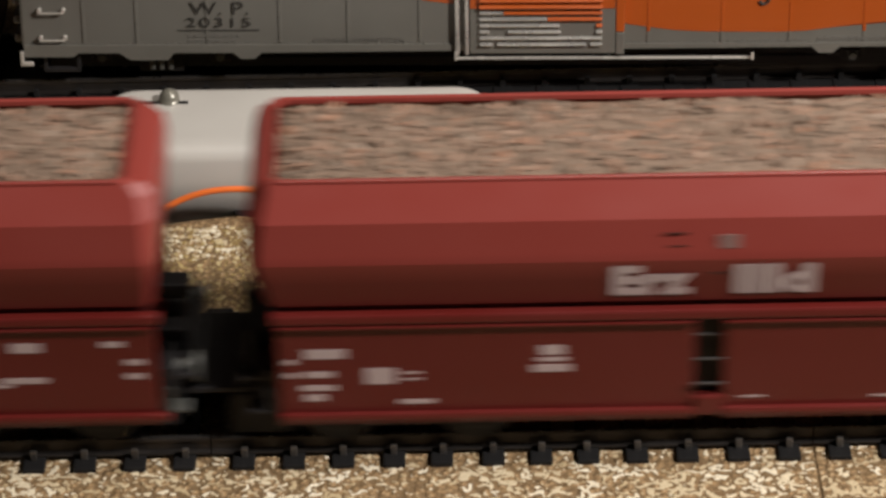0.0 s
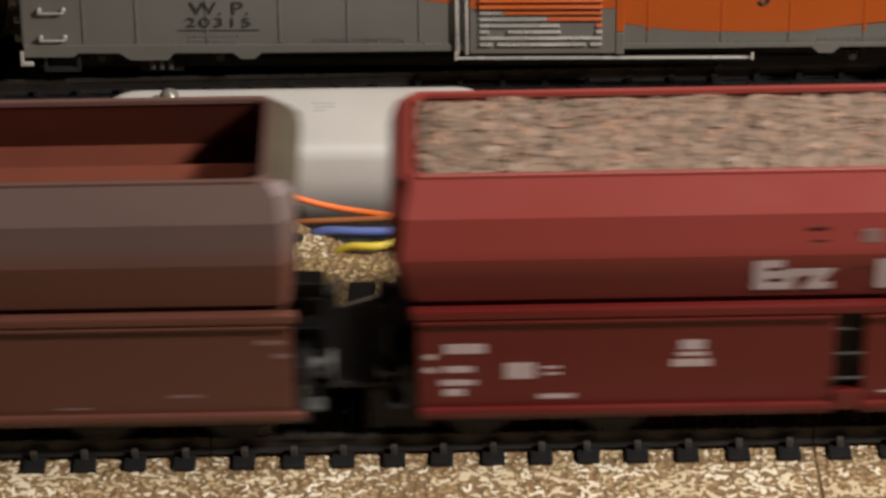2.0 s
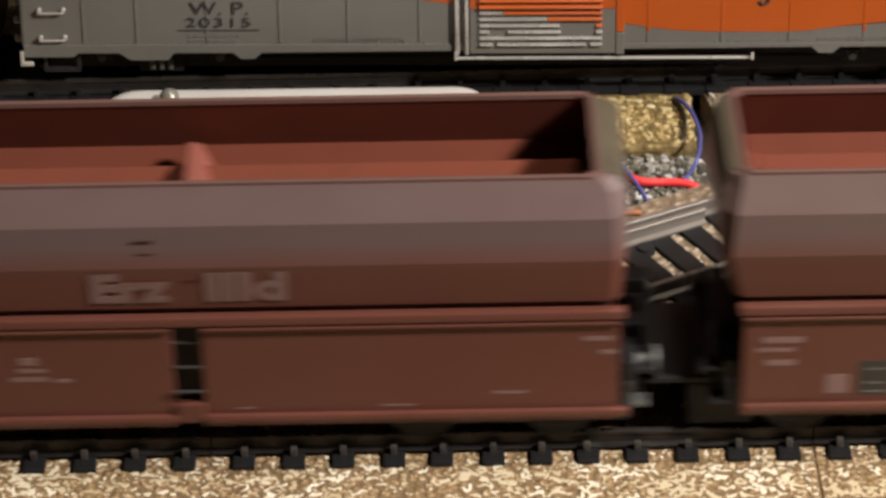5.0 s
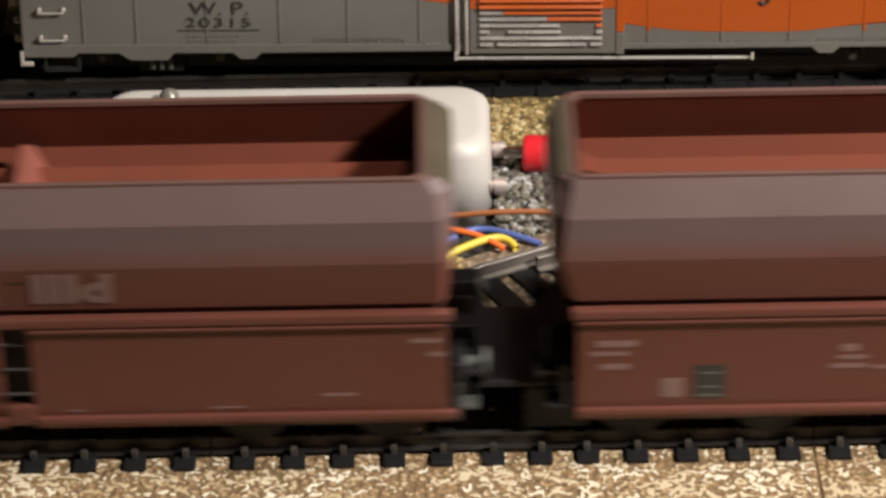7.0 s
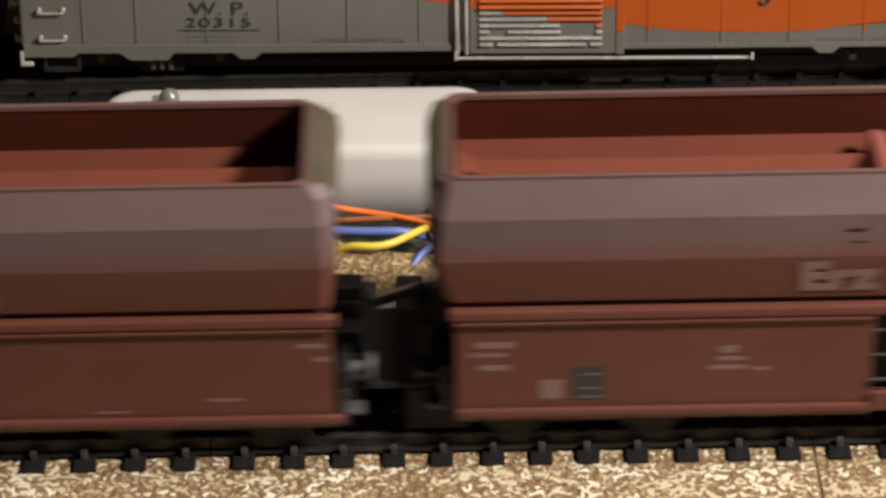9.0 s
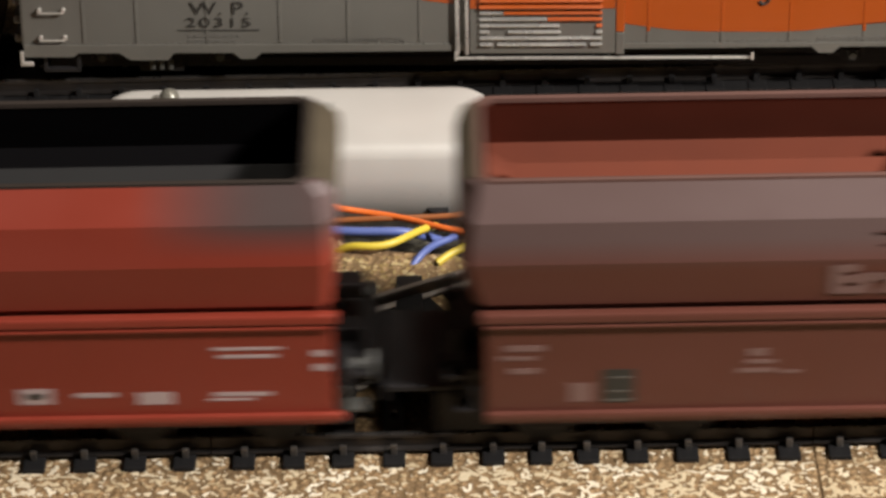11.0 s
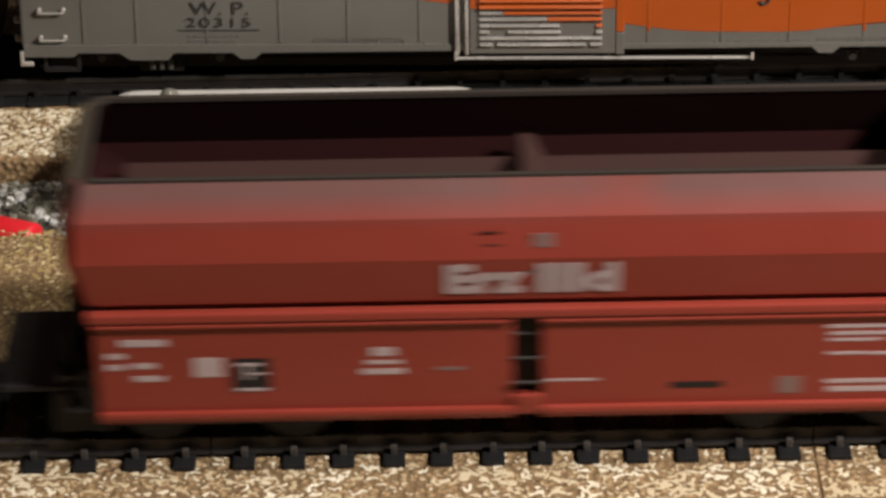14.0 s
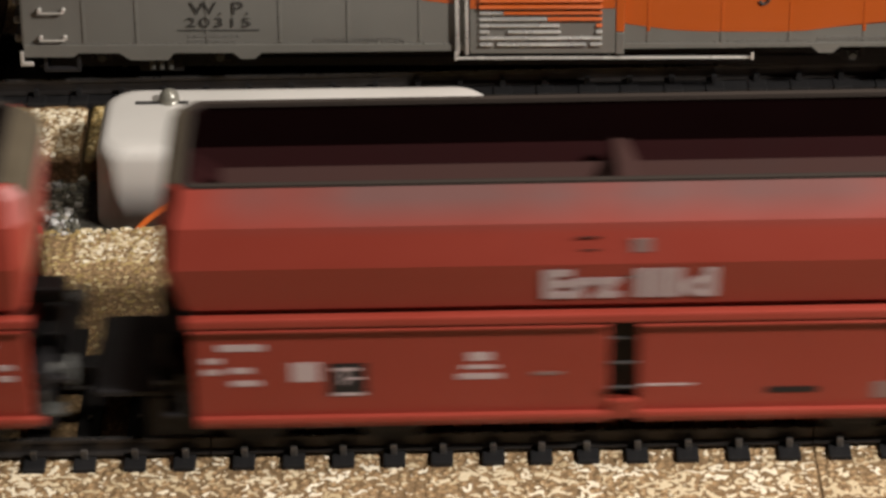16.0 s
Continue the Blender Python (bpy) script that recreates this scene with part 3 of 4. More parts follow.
def wire(colour, pts, radius, label):
    curve = bpy.data.curves.new("wire", "CURVE")
    curve.dimensions, curve.bevel_depth, curve.bevel_resolution, curve.resolution_u = "3D", radius * MM, 3, 8
    sp = curve.splines.new("NURBS")
    sp.points.add(len(pts) + 3)
    whole = [pts[0], pts[0], *pts, pts[-1], pts[-1]]
    for p, c in zip(sp.points, whole):
        p.co = (c[0] * MM, c[1] * MM, c[2] * MM, 1)
    sp.order_u, sp.use_endpoint_u = 4, True
    carrier = new("wire", curve)
    bpy.context.view_layer.update()
    me = bpy.data.meshes.new_from_object(carrier.evaluated_get(bpy.context.evaluated_depsgraph_get()))
    bpy.data.objects.remove(carrier)
    me.materials.clear()
    me.materials.append(WIRE_COLOURS[colour])
    me.shade_smooth()
    tagged(new("wire", me), label, "wire", "loose wires")


def wires():
    wire("orange", [(-53, 60, -4.6), (-50.6, 61, -1.3), (-46.2, 61, 2.2), (-40.5, 61, 4.9), (-34.8, 61, 5.6), (-28.3, 61, 5.0), (-22.7, 61, 3.0), (-17.2, 61, 1.2), (-7.8, 60, 0.4), (-1.2, 54, 1.6), (2, 52, 1.9), (6.1, 50.4, 1.9), (10, 48, 0.6)], 0.55, "bright orange wire arching before the white box")
    wire("brown", [(-30, 62.5, -3), (-24.5, 59, 0.2), (-17.2, 59, 0.2), (-7.8, 59, 0.5), (-0.3, 59, 0.5), (6.3, 59, 1.2), (13.8, 59, 1.4), (21.3, 59, 0.9), (28, 59.5, 0.6), (33, 60, 0.1)], 0.5, "light brown wire lying behind the diverging track")
    wire("blue", [(-24, 57.5, -3.5), (-20.8, 55, 0.9), (-15.2, 53.7, 1.0), (-8.7, 53.6, 1.0), (-5.4, 53.9, 0.8), (0, 57, -3)], 0.75, "blue wire beside the bed")
    wire("blue", [(-5.5, 44, -1), (-3.6, 46.4, 1.0), (-0.8, 49.6, 1.1), (2, 51.2, 1.0), (4.4, 55, 0.4), (8, 54.5, 0.6), (11.7, 52.1, 0.8), (16, 50, 0.2)], 0.6, "blue wire crossing the others")
    wire("yellow", [(-20, 50.5, -3), (-16, 48.9, 1.4), (-12.3, 47.7, 1.5), (-8.6, 48.3, 1.5), (-5.9, 50.8, 1.6), (-2.9, 53.9, 1.4), (-1, 57, 0)], 0.65, "yellow wire curving over the bed edge")
    wire("yellow", [(-1, 44, 0.4), (1.5, 45.9, 1.4), (5.2, 48.5, 1.5), (8, 50.3, 1.5), (10.5, 50.6, 1.2), (12, 48.6, 0.3)], 0.65, "yellow wire end by the rail")
    wire("navy", [(27.0, 100.2, 0.3), (26.4, 97.6, 1.5), (25, 92.3, 2.0), (24.7, 87.1, 2.4), (26.3, 80.6, 4.6), (29.4, 75.6, 1.6), (32.1, 72.2, 0.6), (34.5, 65.0, -0.6), (35, 62, -1.5)], 0.35, "thin dark blue wire over the red plug")
    wire("red", [(26.8, 79.3, 0.7), (28.5, 77.6, 0.6), (30.5, 74.4, 0.0), (33.0, 71.6, -0.6), (37.1, 72.4, -1.0), (41.9, 72.2, -1.0), (44, 71.0, -2.2)], 0.75, "red wire leaving the plug")
    wire("navy", [(19.4, 73.1, -3.4), (20.7, 69.5, -2.9), (23.5, 67.1, -3.4)], 0.35, "short dark blue wire among stone chips")
    wire("navy", [(21.5, 93, 0.2), (24, 97, 1.0), (26.4, 100.2, 0.3)], 0.3, "thin dark wire by the far sleepers")
    wire("navy", [(41.4, 100.2, 0.3), (42.4, 97.6, 1.2), (43.8, 93.4, 1.5), (44.4, 83.2, 3.0), (44.2, 78.3, 3.0), (43.4, 74.2, 2.0), (42.2, 73.6, 0.2), (40.4, 72.0, -1.3)], 0.36, "thin blue wire looping down to the stone chips")
    wire("dark", [(40.9, 100.2, 0.3), (42.2, 96.4, 1.0), (42.7, 91.4, 1.0), (41.9, 86.6, 0.8), (41.1, 84.8, -0.9)], 0.3, "thin black wire hanging over the bed edge")


# ---------------- standing freight cars ----------------
def boxcar(m, side, bright, stripe, label, lettered):
    """Fifty-foot boxcar model. Its front side is at y = -18, x from -90 to 90, sill at z = 9.6."""
    car = new("boxcar")
    car.matrix_world = m
    tagged(car, label, "boxcar", "standing freight cars")
    low, high, y = 9.6, 49.0, -18.0
    shell = boxed(-90, 90, y, 18, low + 1.35, high, 0.5)
    part("body", shell, side, car, "riveted boxcar body")
    roof = prism(bmesh.new(), [(-90.5, y - 0.4), (90.5, y - 0.4), (90.5, 18.4), (-90.5, 18.4)], high, high + 1.6, 0.8)
    part("roof", roof, side, car, "ribbed car roof")
    for s in (-1, 1):
        # lower side sill with its stepped cut-outs
        sill = bmesh.new()
        cuts = [(-81.1, 0.55), (-80.1, 1.3), (-73.0, 1.3), (-71.0, -0.1), (-64.5, -0.1), (-63.3, 1.3), (-53.0, 1.3), (-51.7, 0.1), (-49.3, 0.1), (-48.0, 1.3)]
        outline = [(-89.6, low - 0.3)] + [(px, low + pz - 0.85) for px, pz in cuts] + [(-px, low + pz) for px, pz in cuts[::-1]] + [(89.6, low + 0.55), (89.6, low + 2.0), (-89.6, low + 2.0)]
        a = [sill.verts.new((px, s * 18.0 - 0.35, pz)) for px, pz in outline]
        b = [sill.verts.new((px, s * 18.0 + 0.35, pz)) for px, pz in outline]
        sill.faces.new(a)
        sill.faces.new(b[::-1])
        for i in range(len(a)):
            sill.faces.new((a[i], b[i], b[(i + 1) % len(a)], a[(i + 1) % len(a)]))
        bmesh.ops.recalc_face_normals(sill, faces=sill.faces)
        part("side_sill", sill, side, car)
    for x in (-79.0, -69.7, -57.4, -44.7, -32.8, -20.3, 19.5, 32.3, 44.1, 57.0, 70.0, 82.0):
        bands = ((low + 1.0, 13.75, side), (13.85, high - 1, stripe)) if lettered and x > 15 else ((low + 1.0, high - 1, side),)
        for z0, z1, paint in bands:
            rivets = boxed(x - 0.3, x + 0.3, y - 0.1, y + 0.1, z0, z1, 0.04)
            z = z0 + 0.5
            while z < z1 - 0.3:
                box(rivets, x - 0.16, x + 0.16, y - 0.2, y + 0.05, z, z + 0.32)
                z += 0.95
            part("seam", rivets, paint, car, "riveted panel seam")
    row = bmesh.new()
    for k in range(150):
        x = -88 + k * 1.18
        if not -14 < x < 15:
            box(row, x - 0.14, x + 0.14, y - 0.16, y + 0.05, low + 2.1, low + 2.38)
    part("rivet_row", row, side, car, "row of fine rivets")
    # sliding door with horizontal corrugations, framed by posts
    panel = boxed(-11.6, 13.7, y - 0.9, y + 0.2, low + 0.4, high - 2, 0.15)
    door = part("door", panel, side, car, "corrugated sliding door")

    def door_rib(a, b, z, paint, size):
        rib = bmesh.new()
        prof = [(0.0, -0.5), (-0.75, -0.2), (-0.85, 0.05), (-0.5, 0.4), (0.0, 0.5)]
        loft(rib, [[(x, y - 0.85 + p * size, z + q * size) for p, q in prof] for x in (a, b)], True, True)
        bmesh.ops.recalc_face_normals(rib, faces=rib.faces)
        part("rib", rib, paint, door)
    for k in range(28):
        z, size = low + 2.2 + k * 1.22, 0.72 if k < 6 else 1.0
        spans = {0: ((-9.9, -7.6, 0), (-6.8, 8.6, 0), (9.4, 11.4, 0)), 1: ((-9.9, 11.4, 0),), 2: ((-9.9, -8.2, 0), (-5.0, 4.2, 0), (10.4, 11.4, 0)), 3: ((-9.9, 4.0, 0), (10.4, 11.4, 1)),
                 4: ((-9.9, 1.8, 0), (1.9, 11.4, 1)), 5: ((-9.9, -5.8, 0), (-5.7, 11.4, 1))}.get(k, ((-9.9, 11.4, 1),))
        for a, b, orange in spans:
            door_rib(a, b, z, stripe if orange else bright, size)
    part("stripe", boxed(-11.55, 13.65, y - 1.0, y - 0.8, low + 9.2, high - 2.5), stripe, door, "orange upper part of the door")
    for x0, x1, mat in ((-14.2, -13.4, bright), (-12.5, -11.8, bright), (13.8, 15.3, stripe)):
        part("door_post", boxed(x0, x1, y - 1.0, y + 0.1, low + (0.2 if mat is bright else 4.6), high - 1.5, 0.2), mat, car)
    part("door_post", boxed(13.8, 15.3, y - 1.0, y + 0.1, low + 0.2, low + 4.5, 0.2), side, car)
    rail = boxed(-14.3, 37.9, y - 1.2, y - 0.2, low - 0.56, low - 0.47, 0.02)
    box(rail, -14.3, -13.8, y - 1.5, y - 1.0, low - 0.7, low + 0.9, 0.1)
    box(rail, 37.4, 37.9, y - 1.5, y - 1.0, low - 0.7, low + 0.6, 0.1)
    part("door_track", rail, CLEAR_EDGE, car, "thin pale lower door rail")
    # grab irons at the end
    for z in (12.4, 17.7, 23.0, 28.3, 33.6):
        bm = bmesh.new()
        for x in (-86.5, -82.3):
            tube(bm, (x, y, z + 0.7), (x, y - 0.8, z + 0.7), 0.42, 0.38, 10)
        tube(bm, (-86.5, y - 0.8, z + 0.35), (-82.3, y - 0.8, z + 0.35), 0.15, None, 8)
        part("grab_iron", bm, CLEAR_EDGE, car, "pale grab iron")
    for k in range(10):
        part("end_rib", boxed(-91.3, -89.8, y + 0.8, 17.2, low + 2 + 3.6 * k, low + 3.6 + 3.6 * k, 0.5), side, car)
    bm = boxed(-90.2, -88.0, y - 0.9, y - 0.2, low - 1.8, low - 1.1, 0.2)
    box(bm, -90.3, -89.7, y - 0.9, y - 0.2, low - 1.8, low + 0.9, 0.15)
    part("corner_step", bm, CLEAR_EDGE, car, "bright corner step")
    # dark underframe, trucks, wheels
    under = boxed(-89, 89, -12, 12, 6.2, low + 0.7, 0.3)
    part("equipment_box", boxed(-47, 47, -10.5, 10.5, 4.2, low + 1.3, 0.4), MATT_BLACK, car, "black underfloor equipment")
    part("centre_sill", boxed(-86, 86, -12.4, 11.8, 4.4, 6.3, 0.3), MATT_BLACK, car, "black centre sill")
    part("underframe", under, MATT_BLACK, car, "black underframe")
    for cx in (-66.0, 66.0):
        for s in (-1, 1):
            fr = boxed(cx - 15, cx + 15, s * 13.4 - 1.0, s * 13.4 + 1.0, 7.0, 9.0, 0.4)
            box(fr, cx - 4, cx + 4, s * 13.4 - 1.3, s * 13.4 + 1.3, 4.6, 9.5, 0.4)
            for d in (-10.4, 10.4):
                box(fr, cx + d - 2, cx + d + 2, s * 13.4 - 1.4, s * 13.4 + 1.4, 6.4, 9.6, 0.5)
            frame_part = part("truck_frame", fr, MATT_BLACK, car, "black truck side frame")
            # Lids and springs are grey so their colour carries small glints.
            for d in (-10.4, 10.4):
                lid = tube(bmesh.new(), (cx + d, s * 14.4, 7.6), (cx + d, s * 15.6, 7.6), 0.9, 0.7, 12)
                box(lid, cx + d - 1.1, cx + d + 1.1, min(s * 14.5, s * 15.2), max(s * 14.5, s * 15.2), 8.2, 8.6, 0.1)
                part("journal_lid", lid, BUFFER, frame_part, "axle box lid, greyed as a painted glint")
            spring = bmesh.new()
            for d in (-1.6, 0.0, 1.6):
                tube(spring, (cx + d, s * 15.0, 5.4), (cx + d, s * 15.0, 7.2), 0.55, 0.55, 10)
            part("spring", spring, BUFFER, frame_part, "small coil springs, greyed as painted glints")
        for d in (-10.4, 10.4):
            ws = bmesh.new()
            for s in (-1, 1):
                tube(ws, (cx + d, s * 7.4, 8.6), (cx + d, s * 9.8, 8.6), 5.4, 5.2, 24)
            tube(ws, (cx + d, -13, 8.6), (cx + d, 13, 8.6), 1.1, None, 10)
            part("wheelset", ws, BLACK, car)
    hanger = boxed(-86.5, -80.0, -17.2, -16.2, 5.8, 6.6, 0.2)
    for x in (-86.5, -80.7):
        box(hanger, x, x + 0.7, -17.2, -16.4, 5.8, low + 1, 0.15)
    part("step", hanger, BLACK, car, "black hanging step")
    if lettered:
        flat = Matrix.Rotation(radians(90), 4, "X")
        for body, height, x, z, squeeze in [("W. P.", 2.5, -55.1, 18.5, 1.3)] + [(d, 1.75, -55.35 + 2.42 * k, 15.85, 1.7) for k, d in zip((-2, -1, 0, 1, 2), "20315")]:
            lettering(body, height, PRINT_BLACK, car, pose(x * MM, (y - 0.24) * MM, z * MM) @ flat, "black painted reporting mark", squeeze)
        lettering("COMPARTMENTIZER", 0.85, PRINT_FAINT, car, pose(-31.0 * MM, (y - 0.12) * MM, 12.3 * MM) @ flat, "faint small lettering", 1.42)
        lettering("EQUIPPED", 0.78, PRINT_FAINT, car, pose(-30.4 * MM, (y - 0.12) * MM, 11.15 * MM) @ flat, "faint small lettering", 1.42)
        part("marking", boxed(-62.6, -48.3, y - 0.12, y, 14.2, 14.42), PRINT_BLACK, car, "black underline")
        for k, w in enumerate((9.0, 8.6, 8.2)):
            bars = bmesh.new()
            rnd = random.Random(k + 40)
            x = -56.4 - w / 2
            while x < -56.4 + w / 2:
                wd = rnd.uniform(0.5, 1.3)
                box(bars, x, x + wd, y - 0.1, y, 13.0 - k * 1.0, 13.55 - k * 1.0)
                x += wd + 0.35
            part("marking", bars, PRINT_FAINT, car, "tiny faint data line")
        for x0, x1, z, seed in ((35, 46, 11.6, 4), (49, 62, 12.2, 5), (49, 60, 11.2, 6)):
            bars = bmesh.new()
            rnd = random.Random(seed)
            x = x0
            while x < x1:
                wd = rnd.uniform(0.4, 1.1)
                box(bars, x, x + wd, y - 0.1, y, z, z + 0.6)
                x += wd + 0.4
            part("marking", bars, PRINT_FAINT, car, "tiny faint data line")
        # broad orange feather painted along the side
        for pts in ([(-22.5, 20.6), (-19, 19.9), (-16, 19.5), (-14.3, 19.3), (-14.3, 34), (-30, 34), (-30, 24)],
                    [(15.4, 15.4), (19, 14.8), (24, 14.1), (29.5, 13.8), (35, 13.75), (42, 13.7), (47, 13.9), (52, 14.6), (58, 15.6), (70, 16.3), (80, 18), (86, 24), (80, 33), (50, 36), (15.4, 36)]):
            bm = bmesh.new()
            vs = [bm.verts.new((px, y - 0.07, pz)) for px, pz in pts]
            bm.faces.new(vs)
            bmesh.ops.triangulate(bm, faces=bm.faces)
            bmesh.ops.solidify(bm, geom=bm.faces[:], thickness=0.05)
            part("stripe", bm, stripe, car, "broad orange feather stripe")
        tail = bmesh.new()
        for i in range(10):
            a = radians(200 + i * 22)
            tube(tail, (39.4 + 0.8 * math.cos(a), y - 0.1, 20.0 + 0.9 * math.sin(a)), (39.4 + 0.8 * math.cos(a + 0.4), y - 0.1, 20.0 + 0.9 * math.sin(a + 0.4)), 0.32, None, 8)
        part("marking", tail, PRINT_BLACK, car, "black curl of a painted script letter")
    return car


# ---------------- hopper wagons ----------------
HALF = 62.6          # half length of the lower flaps
# outer skin: height, half width, reach of the rear end, reach of the front end, corner cut
SKIN = [(26.6, 13.6, HALF - 0.6, HALF - 0.6, 1.2), (28.3, 14.5, HALF + 0.3, HALF - 0.4, 1.2), (28.55, 15.1, HALF + 1.4, HALF + 0.1, 1.2), (36.0, 16.6, HALF + 3.7, HALF + 0.8, 1.6),
        (42.4, 15.9, HALF + 3.6, HALF + 1.2, 2.2), (45.6, 14.09, HALF + 3.0, HALF + 1.0, 2.4), (47.2, 13.18, HALF + 2.3, HALF - 0.8, 1.8), (47.7, 12.9, HALF + 0.6, HALF - 2.9, 1.2)]


def ring_at(z, w, rear, front, cut=1.2):
    return [(-rear + cut, -w, z), (front - cut, -w, z), (front, -w + cut, z), (front, w - cut, z), (front - cut, w, z), (-rear + cut, w, z), (-rear, w - cut, z), (-rear, -w + cut, z)]


FLAP_LEAN = 0.115     # the flaps lean inwards towards the rails


def lean_in(bm, top, side):
    for v in bm.verts:
        if v.co.z < top:
            v.co.y -= side * (top - v.co.z) * FLAP_LEAN
    return bm


def bars(rows, y=-15.8):
    bm = bmesh.new()
    for x, z, w, h in rows:
        drop = 0.58 * (25.6 - z) * FLAP_LEAN if z < 25 else 0.0
        box(bm, x - w / 2, x + w / 2, y - 0.07, y + 0.05, z - drop - h / 2, z - drop + h / 2)
    return lean_in(bm, 25.6, -1)


MARKS_ORE = [(-55.7, 20.8, 5.9, 1.7), (-60.7, 19.5, 1.6, 0.9), (-60.8, 17.2, 1.6, 0.9), (-56.7, 17.3, 4.3, 1.1), (-56.8, 15.0, 5.1, 1.0), (-57.3, 13.3, 3.0, 1.2), (-47.7, 16.9, 4.3, 2.9), (-43.2, 17.4, 2.6, 0.4),
             (-43.2, 16.3, 2.5, 0.4), (-22.7, 20.9, 3.4, 1.7), (-22.7, 19.3, 4.3, 0.7), (-22.8, 17.8, 5.5, 1.3), (-42.4, 12.4, 5.1, 0.8),
             (43.8, 22.2, 4.3, 1.7), (56.4, 22.6, 3.0, 1.0), (59.5, 19.5, 2.6, 1.0), (59.4, 17.1, 2.6, 1.0), (43.2, 16.6, 6.7, 1.0), (39.9, 15.7, 2.6, 0.6), (26.6, 12.1, 5.1, 0.3), (6.4, 12.3, 3.4, 0.3)]
MARKS_BROWN = [(-56.8, 21.6, 5.9, 1.1), (-59.8, 19.9, 1.6, 0.8), (-57.3, 19.9, 4.3, 0.7), (-57.0, 17.7, 4.3, 1.0), (-23.0, 20.3, 2.6, 1.3), (-22.6, 18.7, 4.3, 0.7), (-23.1, 17.2, 5.5, 0.8), (-18.2, 16.9, 2.6, 0.6),
               (59.5, 22.6, 4.3, 0.8), (61.0, 20.3, 2.5, 0.8), (46.7, 13.6, 5.1, 0.5), (8.1, 11.6, 2.6, 0.3), (30.3, 11.7, 5.1, 0.3), (-48.6, 13.9, 3.3, 3.4)]
MARKS_RED = [(-57.1, 22.6, 4.3, 1.1), (-60.4, 20.7, 3.4, 1.3), (-55.6, 20.4, 4.3, 2.4), (-44.1, 21.2, 12.5, 1.2), (-44.1, 19.7, 11.5, 1.1), (-32.7, 19.6, 9.2, 2.5), (-46.7, 17.2, 3.4, 3.6), (-38.5, 15.8, 4.3, 1.0),
             (-35.2, 14.3, 10.8, 0.9), (-37.7, 13.1, 4.3, 0.7), (9.4, 13.9, 5.9, 0.4), (27.8, 14.3, 5.9, 0.8), (36.5, 13.6, 5.1, 2.2), (50.2, 21.9, 10.0, 0.5), (50.2, 20.6, 8.4, 0.6), (49.2, 14.1, 8.4, 0.7),
             (47.6, 13.2, 6.7, 0.4), (60.8, 20.9, 2.2, 1.1), (60.9, 18.5, 2.2, 1.2)]
MARKS_WORN = [(-55.4, 22.5, 6.7, 1.2), (-59.6, 20.3, 2.6, 1.0), (-59.7, 18.4, 2.6, 1.0), (-55.6, 18.6, 3.4, 1.0), (-54.9, 16.4, 4.3, 1.0), (-20.8, 20.4, 3.4, 1.5), (-20.8, 18.6, 5.1, 0.7), (-20.9, 17.0, 6.3, 1.0),
              (-11.1, 17.3, 4.3, 0.6), (6.5, 15.0, 7.5, 0.4), (49.1, 23.4, 11.6, 0.6), (49.1, 22.2, 10.8, 0.6), (47.4, 21.1, 7.5, 0.5), (56.4, 22.9, 2.6, 0.8), (46.6, 18.8, 5.9, 0.5), (51.5, 18.7, 3.4, 0.5),
              (59.0, 19.2, 2.6, 1.0), (59.0, 17.3, 2.6, 1.0), (38.2, 13.5, 3.4, 3.0), (49.3, 14.0, 11.6, 0.7), (49.3, 12.6, 10.8, 0.9), (-46.2, 18.2, 4.1, 3.5)]


def wheelset_mesh():
    bm = bmesh.new()
    for s in (-1, 1):
        tube(bm, (0, s * 7.2, 0), (0, s * 7.9, 0), 6.4, None, 28)
        tube(bm, (0, s * 7.9, 0), (0, s * 10.0, 0), 5.7, 5.6, 28)
        for i in range(5):
            a = i * 1.2566
            tube(bm, (3.4 * math.cos(a), s * 9.9, 3.4 * math.sin(a)), (3.4 * math.cos(a), s * 10.2, 3.4 * math.sin(a)), 0.8, None, 8)
    tube(bm, (0, -12.2, 0), (0, 12.2, 0), 0.9, None, 10)
    return mesh_of("wheelset", bm, BLACK)


